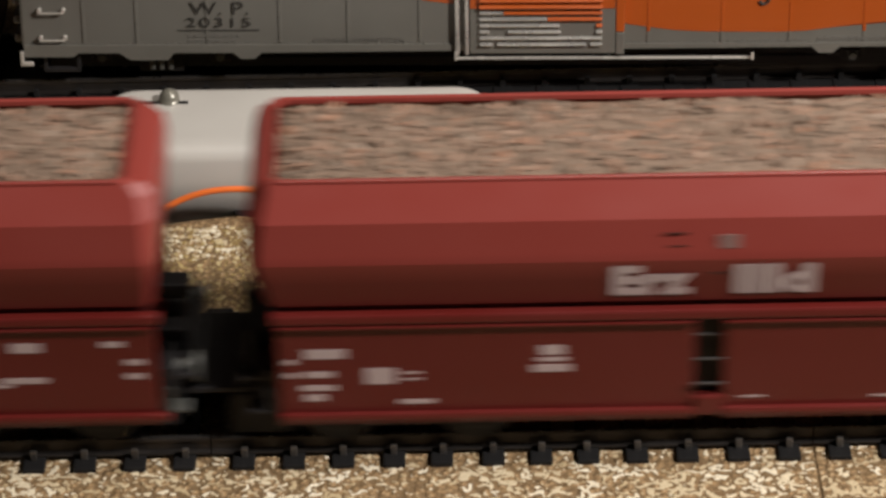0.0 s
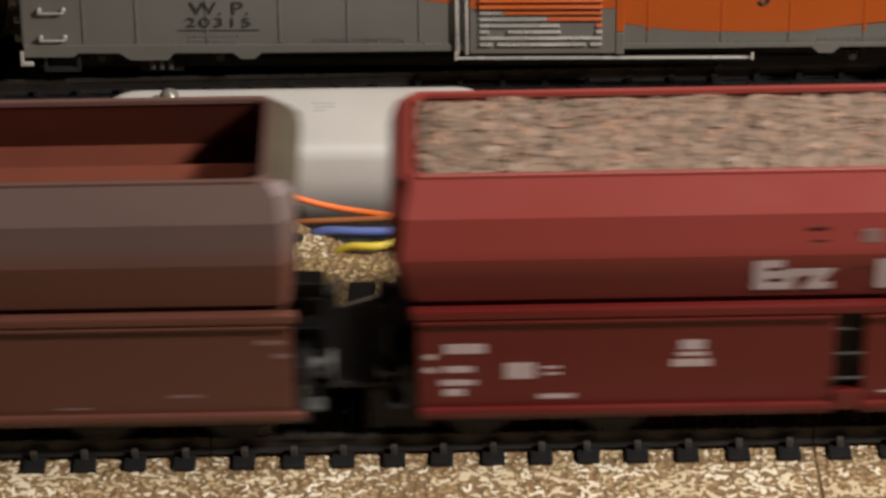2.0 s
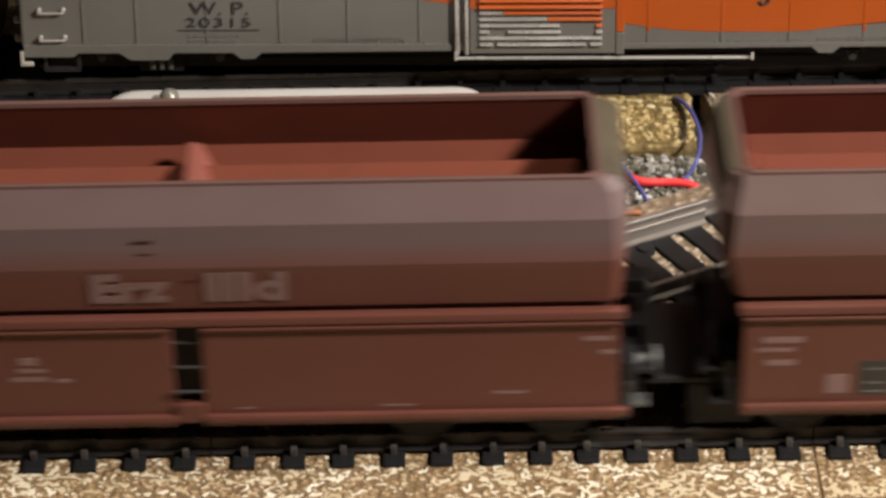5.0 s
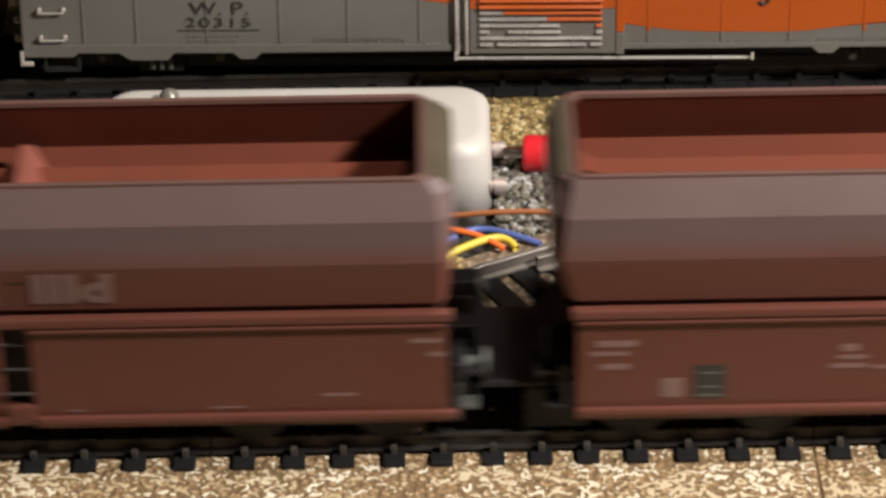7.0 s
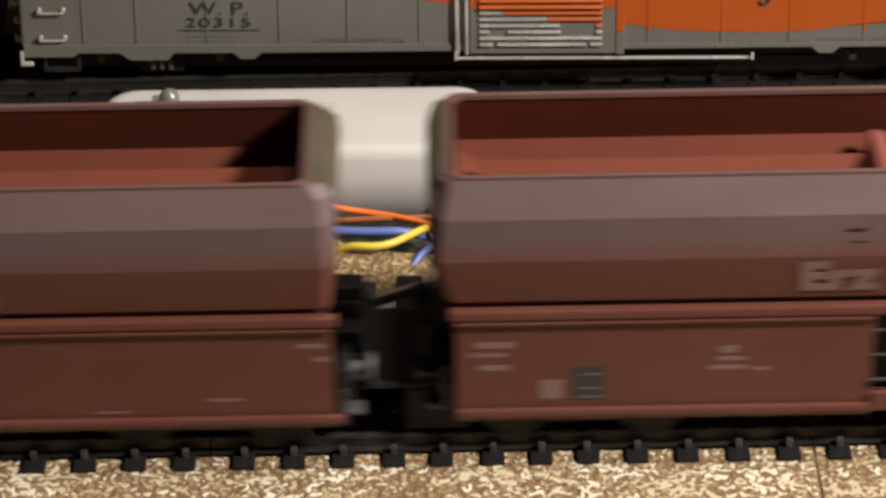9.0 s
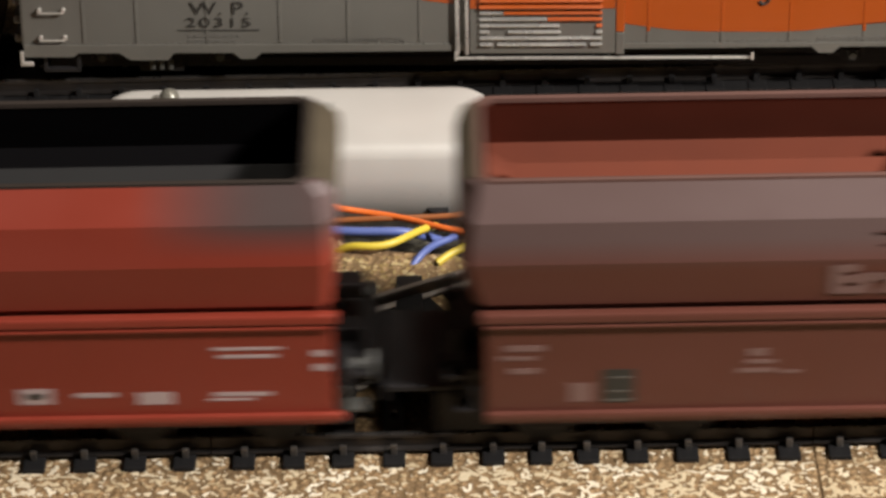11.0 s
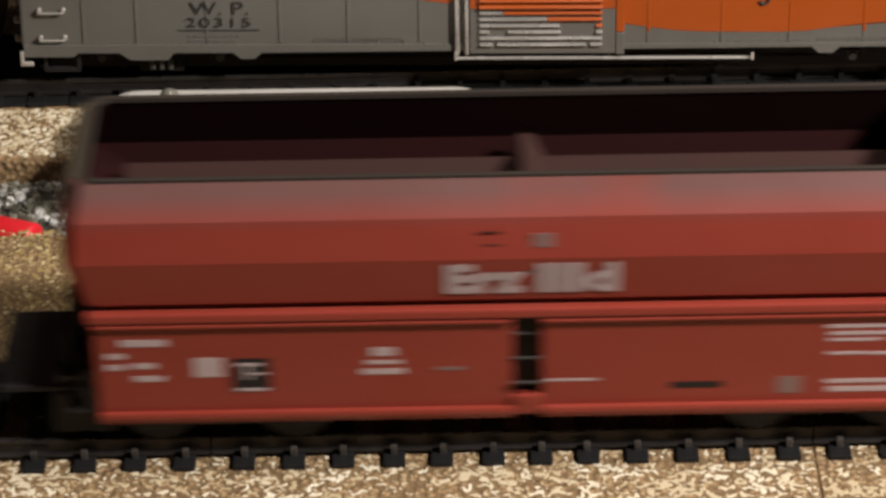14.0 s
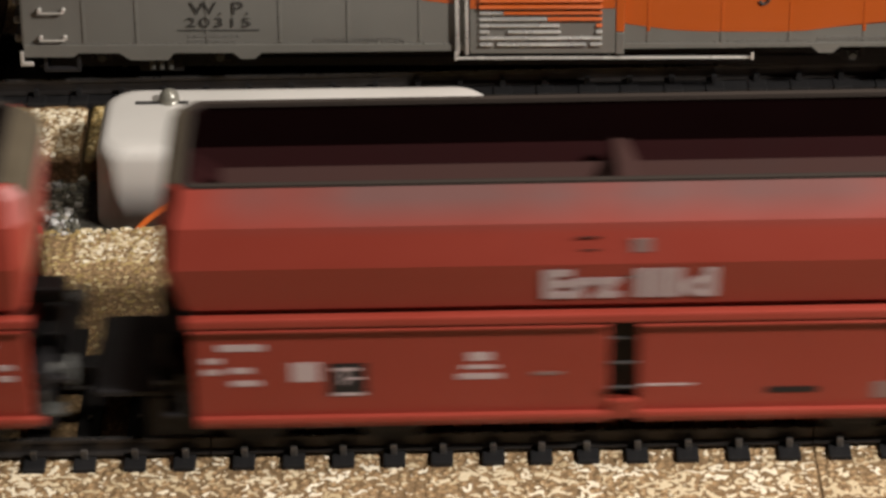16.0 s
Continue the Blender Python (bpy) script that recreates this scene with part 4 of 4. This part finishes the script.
def hopper_wagon(kind, label):
    # Red and worn wagons: plate is the shaded version of inner.
    paint, inner, plate, marks, rim = {
        "ore": (PAINT_ORE, INSIDE_BROWN, INSIDE_BROWN, MARKS_ORE, PAINT_ORE), "brown": (PAINT_BROWN, INSIDE_BROWN, INSIDE_BROWN, MARKS_BROWN, RIM_BROWN),
        "plain": (PAINT_PLAIN, INSIDE_BROWN, INSIDE_BROWN, MARKS_BROWN, RIM_BROWN), "red": (PAINT_RED, INSIDE_GREY, INSIDE_GREY_SHADED, MARKS_RED, RIM_DUST),
        "worn": (PAINT_WORN, INSIDE_WORN, INSIDE_WORN_SHADED, MARKS_WORN, RIM_DUST)}[kind]
    car = new("hopper_wagon")
    tagged(car, label, "hopper wagon", "train of hopper wagons")
    bm = bmesh.new()
    loft(bm, [ring_at(*r) for r in SKIN])
    bmesh.ops.recalc_face_normals(bm, faces=bm.faces)
    body = part("body", bm, paint, car, "folded hopper body with three slanting side bands")
    # rounded rim along the top
    bm = bmesh.new()
    z, w, rear, front, _ = SKIN[-1]
    loft(bm, [ring_at(z + dz, w + out, rear + out, front + out) for dz, out in ((-0.35, 0.22), (0.1, 0.2), (0.28, -0.1), (0.1, -0.75), (-0.6, -0.8))])
    bmesh.ops.recalc_face_normals(bm, faces=bm.faces)
    part("rim", bm, rim, body, "thin worn top rim")
    # rubbed, dusty upper end panels
    if kind != "ore":
        for e in (-1, 1):
            bm, rows = bmesh.new(), SKIN[4:]
            reach = [(e * ((r[2] if e < 0 else r[3]) + 0.1), r[1] - r[4] - 0.05, r[0] + 0.1) for r in rows]
            loft(bm, [[(x, k * w, z) for x, w, z in reach] + [(x - e * 0.4, k * w, z - 0.3) for x, w, z in reach[::-1]] for k in (-1, 1)], True, True)
            bmesh.ops.recalc_face_normals(bm, faces=bm.faces)
            part("end_panel", bm, END_DUST, body, "dusty olive-grey end panel")
    # inner lining, slope plates and the saddle between them
    bm = bmesh.new()
    loft(bm, [ring_at(47.3, 12.1, HALF - 0.6, HALF - 3.7), ring_at(42.4, 14.2, HALF + 2.2, HALF - 0.4), ring_at(38.4, 15.9, HALF + 2.6, HALF + 0.2)])
    bmesh.ops.recalc_face_normals(bm, faces=bm.faces)
    bmesh.ops.reverse_faces(bm, faces=bm.faces)
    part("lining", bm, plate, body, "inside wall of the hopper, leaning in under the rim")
    bm = bmesh.new()
    loft(bm, [ring_at(38.45, 15.9, HALF + 2.6, HALF + 0.2), ring_at(34.0, 13.4, HALF - 6.5, HALF - 8.0)], False, True)
    bmesh.ops.recalc_face_normals(bm, faces=bm.faces)
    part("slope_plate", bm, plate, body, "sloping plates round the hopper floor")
    bm = bmesh.new()
    for s in (-1, 1):
        prof = [(s * 9.4, 33.6), (s * 9.0, 38.7), (s * 8.6, 38.8), (s * 4.8, 35.0), (s * 0.6, 33.8), (s * 0.6, 33.6)]
        loft(bm, [[(x, y, z) for y, z in prof] for x in (-HALF + 4.0, HALF - 4.0)], True, True)
    bmesh.ops.recalc_face_normals(bm, faces=bm.faces)
    part("saddle_floor", bm, inner, body, "bent saddle plates along the hopper floor")
    bm = bmesh.new()
    prof = [(-1.2, 34.4), (-0.4, 40.9), (1.6, 40.7), (4.6, 34.4)]
    loft(bm, [[(x, y, z) for x, z in prof] for y in (-13.0, 12.6)], True, True)
    bmesh.ops.recalc_face_normals(bm, faces=bm.faces)
    bmesh.ops.bevel(bm, geom=bm.edges[:], offset=0.3, segments=1, affect="EDGES")
    part("cross_beam", bm, BEAM_LIT if kind in ("brown", "plain") else inner, body, "wedge-shaped cross beam inside")
    # longitudinal sill between upper body and flaps
    for s in (-1, 1):
        part("sill", boxed(-HALF - 0.8, HALF + 0.8, s * 15.4 - 0.95, s * 15.4 + 0.95, 25.9, 27.5, 0.4), paint, car)
        part("sill_recess", boxed(-HALF, HALF, s * 14.2 - 0.8, s * 14.2 + 0.8, 25.0, 26.4), BLACK, car)
        for e in (-1, 1):
            x0, x1 = (e * 2.1, e * HALF) if e > 0 else (e * HALF, e * 2.1)
            flap = part("side_flap", lean_in(boxed(x0, x1, s * 15.2 - 0.6, s * 15.2 + 0.6, 9.2, 25.6, 0.3), 25.6, s), paint, car, "long smooth unloading flap")
            part("top_lip", boxed(x0, x1, s * 15.8 - 0.52, s * 15.8 + 0.52, 25.1, 25.62, 0.15), paint, flap)
            part("bottom_lip", lean_in(box(boxed(x0, x1 + (1.5 if e > 0 else 0.0), s * 15.8 - 0.9, s * 15.8 + 0.9, 8.3, 9.8, 0.5), x0, x1, s * 15.3 - 0.7, s * 15.3 + 0.7, 7.5, 8.4, 0.2), 25.6, s), paint, flap)
        rungs = bmesh.new()
        for z in (14.2, 18.4, 22.6):
            tube(rungs, (-2.2, s * 14.9, z), (2.2, s * 14.9, z), 0.24, None, 8)
        part("ladder", rungs, RUNG, car, "three thin pale rungs")
        part("foot_step", lean_in(boxed(-2.2, 2.2, s * 15.4 - 0.9, s * 15.4 + 0.9, 8.2, 11.8, 0.5), 25.6, s), paint, car)
    # dark frame and running gear
    core = boxed(-60, 60, -12.6, 12.6, 11.5, 27.6, 0.5)
    part("frame", core, BLACK, car, "black hopper frame between the flaps")
    for e in (-1, 1):
        x = e * (HALF + 1.6)
        beam = boxed(min(x - 1, x + 1), max(x - 1, x + 1), -13.5, 13.5, 12.0, 17.0, 0.4)
        box(beam, min(x, x + e * 3), max(x, x + e * 3), -4, 4, 9.5, 13.5, 0.4)
        part("buffer_beam", beam, BLACK, car, "black buffer beam")
        for s in (-1, 1):
            bm = tube(bmesh.new(), (x, s * 10, 15.2), (x + e * 3.6, s * 10, 15.2), 1.3, 1.1)
            tube(bm, (x + e * 3.6, s * 10, 15.2), (x + e * 4.4, s * 10, 15.2), 2.5, 2.4)
            part("buffer", bm, BUFFER if e > 0 else BLACK, car, "round buffer")
            st = boxed(min(x, x + e * 2.8), max(x, x + e * 2.8), s * 12.6 - 1.6, s * 12.6 + 1.6, 9.7, 10.3, 0.15)
            box(st, x - 0.3, x + 0.3, s * 12.6 - 1.6, s * 12.6 - 1.1, 9.7, 14, 0.1)
            part("end_step", st, BUFFER if e > 0 else BLACK, car, "small end step")
        plat = boxed(min(x - e * 2, x + e * 4.2), max(x - e * 2, x + e * 4.2), -12.8, 12.8, 14.6, 15.4, 0.2)
        box(plat, min(x - e * 1.5, x + e * 2.5), max(x - e * 1.5, x + e * 2.5), -6, 6, 15.0, 19.0, 0.4)
        part("end_platform", plat, BLACK, car, "black end platform with brake gear")
        if e < 0:        # deep black deck over the rear coupling
            deck = boxed(-HALF - 14.4, -HALF + 0.5, -10.8, 10.8, 11.4, 12.4, 0.25)
            part("coupling_box", boxed(-HALF - 7.4, -HALF + 2.0, -10.8, 10.2, 4.2, 11.35, 0.5), BLACK, car, "black box round the coupling")
            part("deck_edge", boxed(-HALF - 15.0, -HALF - 14.42, -10.8, 10.8, 9.8, 12.7, 0.2), BLACK, car)
            part("deck", deck, BLACK, car, "black deck over the coupling")
            for y in (-11.0, -4.0, 4.0):
                part("post", boxed(-HALF - 4.6, -HALF - 3.9, y - 0.4, y + 0.4, 12.3, 22.5, 0.15), BLACK, car)
        else:
            stand = boxed(HALF - 1.5, HALF + 4.8, -2.4, 2.0, 22.0, 24.4, 0.6)
            box(stand, HALF + 0.2, HALF + 1.2, -1.0, 0.6, 14.0, 22.2, 0.3)
            part("brake_stand", stand, BLACK, car, "black brake stand at the wagon end")
            part("coupling_box", boxed(HALF - 2.0, HALF + 2.0, -9.8, 10.2, 4.6, 11.9, 0.5), BLACK, car, "black box round the coupling")
        bm = boxed(min(x, x + e * 8.6), max(x, x + e * 8.6), -1.6, 1.6, 8.8, 10.4, 0.3)
        box(bm, min(x + e * 6.6, x + e * 9.4), max(x + e * 6.6, x + e * 9.4), -4.6, 4.6, 8.2, 11.4, 0.4)
        part("coupler", bm, BLACK, car, "black loop coupler")
        for s in (-1, 1):
            fr = boxed(e * 44 - 15, e * 44 + 15, s * 12.0 - 0.9, s * 12.0 + 0.9, 6.5, 10.5, 0.4)
            for d in (-10, 10):
                box(fr, e * 44 + d - 2.4, e * 44 + d + 2.4, s * 12.2 - 1.1, s * 12.2 + 1.1, 6.0, 12.2, 0.4)
            part("bogie_frame", fr, BLACK, car, "black bogie side frame")
    for x in (-54, -34, 34, 54):
        ws = new("wheelset", WHEELSET)
        ws.parent = car
        ws.location = (x * MM, -1.5 * MM, 9.05 * MM)
    # print
    pale = PRINT_PALE if kind in ("brown", "plain") else PRINT_WHITE
    for i, row in enumerate(marks):
        part("marking", bars([row]), pale if not (kind == "worn" and i in (8, 18)) else PRINT_PALE, car)
    if kind in ("brown", "plain"):
        panel = part("data_panel", bars([(-43.2, 14.9, 4.7, 6.1)]), PRINT_GREY, car, "dark grey data panel")
        part("marking", bars([(-43.2, 12.5, 3.6, 0.35), (-43.2, 14.0, 3.0, 0.3), (-43.0, 16.4, 3.0, 0.3)], -15.88), PRINT_FAINT, panel)
    if kind == "red":
        panel = part("data_panel", bars([(-53.6, 16.6, 6.3, 5.2)]), BLACK, car, "black data panel")
        part("marking", bars([(-53.0, 13.7, 6.3, 0.9)], -15.88), PRINT_WHITE, panel)
        for x, z, w in ((-7.0, 20.2, 5.5), (19.0, 14.2, 4.9)):
            panel = part("data_panel", bars([(x, z, w, 2.8)]), PRINT_WHITE, car, "small white data plate")
            part("marking", bars([(x, z + 0.1, w * 0.5, 1.0)], -15.88), PRINT_GREY, panel)
    if kind == "worn":
        panel = part("data_panel", bars([(-40.1, 16.8, 5.5, 6.0)]), BLACK, car, "black data panel")
        part("marking", bars([(-40.3, 18.6, 3.6, 0.5), (-40.6, 17.2, 0.6, 2.6), (-40.0, 14.3, 4.6, 0.5), (-39.0, 17.0, 2.2, 0.4)], -15.88), PRINT_WHITE, panel)
        part("latch", bars([(24.7, 13.8, 7.5, 1.1)]), BLACK, car, "dark latch slot")
    # writing on the lowest slanting band
    lean = math.degrees(math.atan2(16.6 - 15.1, 36.0 - 28.55))
    for body_text, x in {"worn": (("Erz", -6.3), ("IIId", 7.3)), "brown": (("Erz", -7.8), ("IIId", 9.0))}.get(kind, (("Erz", -8.9), ("IIId", 9.0))):
        if kind == "plain":
            continue
        m = pose(x * MM, -15.88 * MM, 32.2 * MM, 90 + lean)
        m.translation += Vector((0, -0.00012, 0))
        colour = {"brown": PRINT_PALE}.get(kind, PRINT_WHITE)
        if kind != "red":
            lettering(body_text, 4.9, colour, car, m, "white painted writing", 1.2 if x < 0 else 1.35)
    part("latch", bars([(-5.2, 40.3, 3.0, 0.28), (-5.0, 38.2, 2.4, 0.28)], -16.36), MAROON, car, "small dark moulded clips")
    if kind in ("ore", "worn"):
        part("marking", bars([(2.4, 38.9, 2.8, 2.2)], -16.42), PRINT_PALE, car)
    if kind == "red":
        part("marking", bars([(-1.0, 32.6, 3.0, 1.0)], -15.98), PRINT_PALE, car)
    part("latch", bars([(1.2, 33.6, 2.4, 0.35)], -16.1), MAROON, car, "small dark moulded clip")
    return car


def ore_load():
    """Crushed stone heaped level with the wagon's rim."""
    rnd = random.Random(77)
    verts, faces = [], []
    nx, ny = 130, 26
    for i in range(nx + 1):
        for j in range(ny + 1):
            x, y = -62.0 + 121.0 * i / nx, -12.2 + 24.4 * j / ny
            edge = min(1, (12.2 - abs(y)) / 3.5, (60.5 - abs(x + 1.5)) / 4.5)
            z = 46.3 + 1.3 * max(0, edge) + 0.8 * noise.noise((x * 0.12, y * 0.2, 3.1)) + 0.5 * noise.noise((x * 0.7, y * 0.7, 1.0))
            verts.append((x * MM, y * MM, z * MM))
    for i in range(nx):
        for j in range(ny):
            a = i * (ny + 1) + j
            faces.append((a, a + ny + 1, a + ny + 2, a + 1))
    base = [Vector(v) for v in ((0, 0, 1), (0.9, 0, 0.35), (0.28, 0.85, 0.4), (-0.72, 0.52, 0.3), (-0.72, -0.52, 0.4), (0.28, -0.85, 0.3), (0.7, 0.5, -0.45), (-0.27, 0.85, -0.4), (-0.9, 0, -0.4), (-0.27, -0.85, -0.45), (0.72, -0.52, -0.4))]
    tris = [(0, 1, 2), (0, 2, 3), (0, 3, 4), (0, 4, 5), (0, 5, 1), (1, 6, 2), (2, 7, 3), (3, 8, 4), (4, 9, 5), (5, 10, 1), (2, 6, 7), (3, 7, 8), (4, 8, 9), (5, 9, 10), (1, 10, 6)]
    for _ in range(2600):
        x, y = rnd.uniform(-61.4, 58.4), rnd.uniform(-11.7, 11.7)
        edge = min(1, (12.2 - abs(y)) / 3.5, (60.5 - abs(x + 1.5)) / 4.5)
        z = 46.3 + 1.3 * edge + 0.8 * noise.noise((x * 0.12, y * 0.2, 3.1)) + 0.1
        r = 0.45 + 1.0 * rnd.random() ** 2.5
        turn = Euler((rnd.uniform(0, 6), rnd.uniform(0, 6), rnd.uniform(0, 6))).to_matrix()
        k = len(verts)
        shape = (rnd.uniform(0.7, 1.3), rnd.uniform(0.6, 1.0), rnd.uniform(0.5, 0.9))
        for b in base:
            p = turn @ Vector((b.x * shape[0], b.y * shape[1], b.z * shape[2]))
            verts.append(((x + p.x * r) * MM, (y + p.y * r) * MM, (z + p.z * r * 0.55) * MM))
        faces += [(k + a, k + b, k + c) for a, b, c in tris]
    me = bpy.data.meshes.new("ore_load")
    me.from_pydata(verts, [], faces)
    me.materials.append(ORE)
    return tagged(new("ore_load", me), "heap of crushed brown stone filling a hopper wagon", "ore load", "ore loads", "stuff")


# ---------------- build ----------------
room()
beds()
tracks()
holes()
switch_box()
plug(pose(0.0139, 0.0803, 0.0007, 0, 0, -4), "red plug lying on stone chips beside the switch box")
plug(pose(-0.0790, 0.0643, -0.0032, 0, 0, -24), "red plug with its hollow end showing, on the board")
wires()
boxcar(pose(0.0172, 0.1187, -0.0001, 0, 0.35, -1.1), SILVER, SILVER_BRIGHT, ORANGE, "silver-grey boxcar with an orange feather stripe, standing", True)
boxcar(pose(-0.1676, 0.1190, -0.0004, 0, 0, 0.6), MAROON, MAROON, MAROON, "dark maroon boxcar standing behind the silver one", False)

WHEELSET = wheelset_mesh()
# distance of each wagon's middle behind the first one's, in millimetres, kind, and how high it rides
TRAIN = [("ore", 0.0, -0.5), ("ore", -142.7, 0.0), ("plain", -286.0, -0.2), ("brown", -429.1, -0.4), ("brown", -573.0, -0.3), ("brown", -716.0, -0.9), ("red", -863.2, -0.4), ("worn", -1011.6, 0.2), ("worn", -1160.5, -0.9), ("worn", -1309.3, -0.3)]
LABELS = {"ore": "dark red hopper wagon heaped with crushed stone", "plain": "faded brown empty hopper wagon without large writing", "brown": "dusty brown empty hopper wagon with faint writing",
          "red": "bright red-brown empty hopper wagon with grey dust patches", "worn": "weathered red hopper wagon, empty, with shade painted on its inner walls"}
MODELS, WAGONS = {}, []
for kind, back, ride in TRAIN:
    if kind in MODELS:
        wagon = copy_thing(MODELS[kind], pose(back * MM, 0, 0))
    else:
        wagon = MODELS[kind] = hopper_wagon(kind, LABELS[kind])
    WAGONS.append((wagon, back, ride))
LOADS = []
first_load = ore_load()
LOADS.append((first_load, TRAIN[0][1], 0.0, TRAIN[0][2]))
LOADS.append((copy_thing(first_load, pose(0, 0, 0, 0, 0, 180)), TRAIN[1][1] - 3.0, 180.0, TRAIN[1][2]))


# ---------------- what moves: the train rolls past to the right ----------------
# seconds and the travel of the first wagon's middle, in millimetres
TRAVEL = [(0.0, 38.3), (0.5, 79.8), (1.0, 121.8), (1.5, 163.9), (2.0, 201.3), (2.4, 226.5), (2.8, 252.6), (3.2, 278.2), (3.6, 303.2), (4.0, 328.9), (4.2, 341.8),
          (6.5, 481.3), (7.0, 510.8), (7.5, 542.3), (8.0, 574.9), (8.5, 606.4), (9.0, 637.1), (9.2, 649.8), (11.5, 823.9), (12.0, 863.1), (12.4, 893.9), (12.8, 925.9),
          (13.2, 958.2), (13.6, 990.5), (14.0, 1023.5), (14.5, 1063.8), (15.0, 1105.0), (15.5, 1145.9), (16.0, 1186.4)]


def travelled(t):
    """Smooth travel between the known moments (cubic Hermite with averaged speeds)."""
    ts, xs = [a for a, _ in TRAVEL], [b for _, b in TRAVEL]
    i = min(max(sum(1 for a in ts if a <= t) - 1, 0), len(ts) - 2)

    def speed(k):
        a, b = max(k - 1, 0), min(k + 1, len(ts) - 1)
        if 0 < k < len(ts) - 1:
            h0, h1 = ts[k] - ts[k - 1], ts[k + 1] - ts[k]
            v0, v1 = (xs[k] - xs[k - 1]) / h0, (xs[k + 1] - xs[k]) / h1
            return (v0 * h1 + v1 * h0) / (h0 + h1)
        return (xs[b] - xs[a]) / (ts[b] - ts[a])
    h = ts[i + 1] - ts[i]
    s = (t - ts[i]) / h
    return ((2 * s ** 3 - 3 * s ** 2 + 1) * xs[i] + (s ** 3 - 2 * s ** 2 + s) * h * speed(i) + (-2 * s ** 3 + 3 * s ** 2) * xs[i + 1] + (s ** 3 - s ** 2) * h * speed(i + 1))


def motions():
    times = [k / 10 for k in range(161)]
    way = [travelled(t) for t in times]
    for wagon, back, ride in WAGONS:
        walk(wagon, [(t, pose((x + back) * MM, 0, ride * MM)) for t, x in zip(times, way)])
    for load, back, turn, ride in LOADS:
        walk(load, [(t, pose((x + back) * MM, 0, ride * MM, 0, 0, turn)) for t, x in zip(times, way)])
    fine = [k / 15 for k in range(241)]
    turns = [math.degrees((travelled(t) - TRAVEL[0][1]) / 5.75) for t in fine]
    for wagon, _, _ in WAGONS:
        for ws in [c for c in wagon.children if c.name.startswith("wheelset")]:
            at = ws.location.copy()
            walk(ws, [(t, Matrix.Translation(at) @ Matrix.Rotation(radians(a), 4, "Y")) for t, a in zip(fine, turns)])


motions()
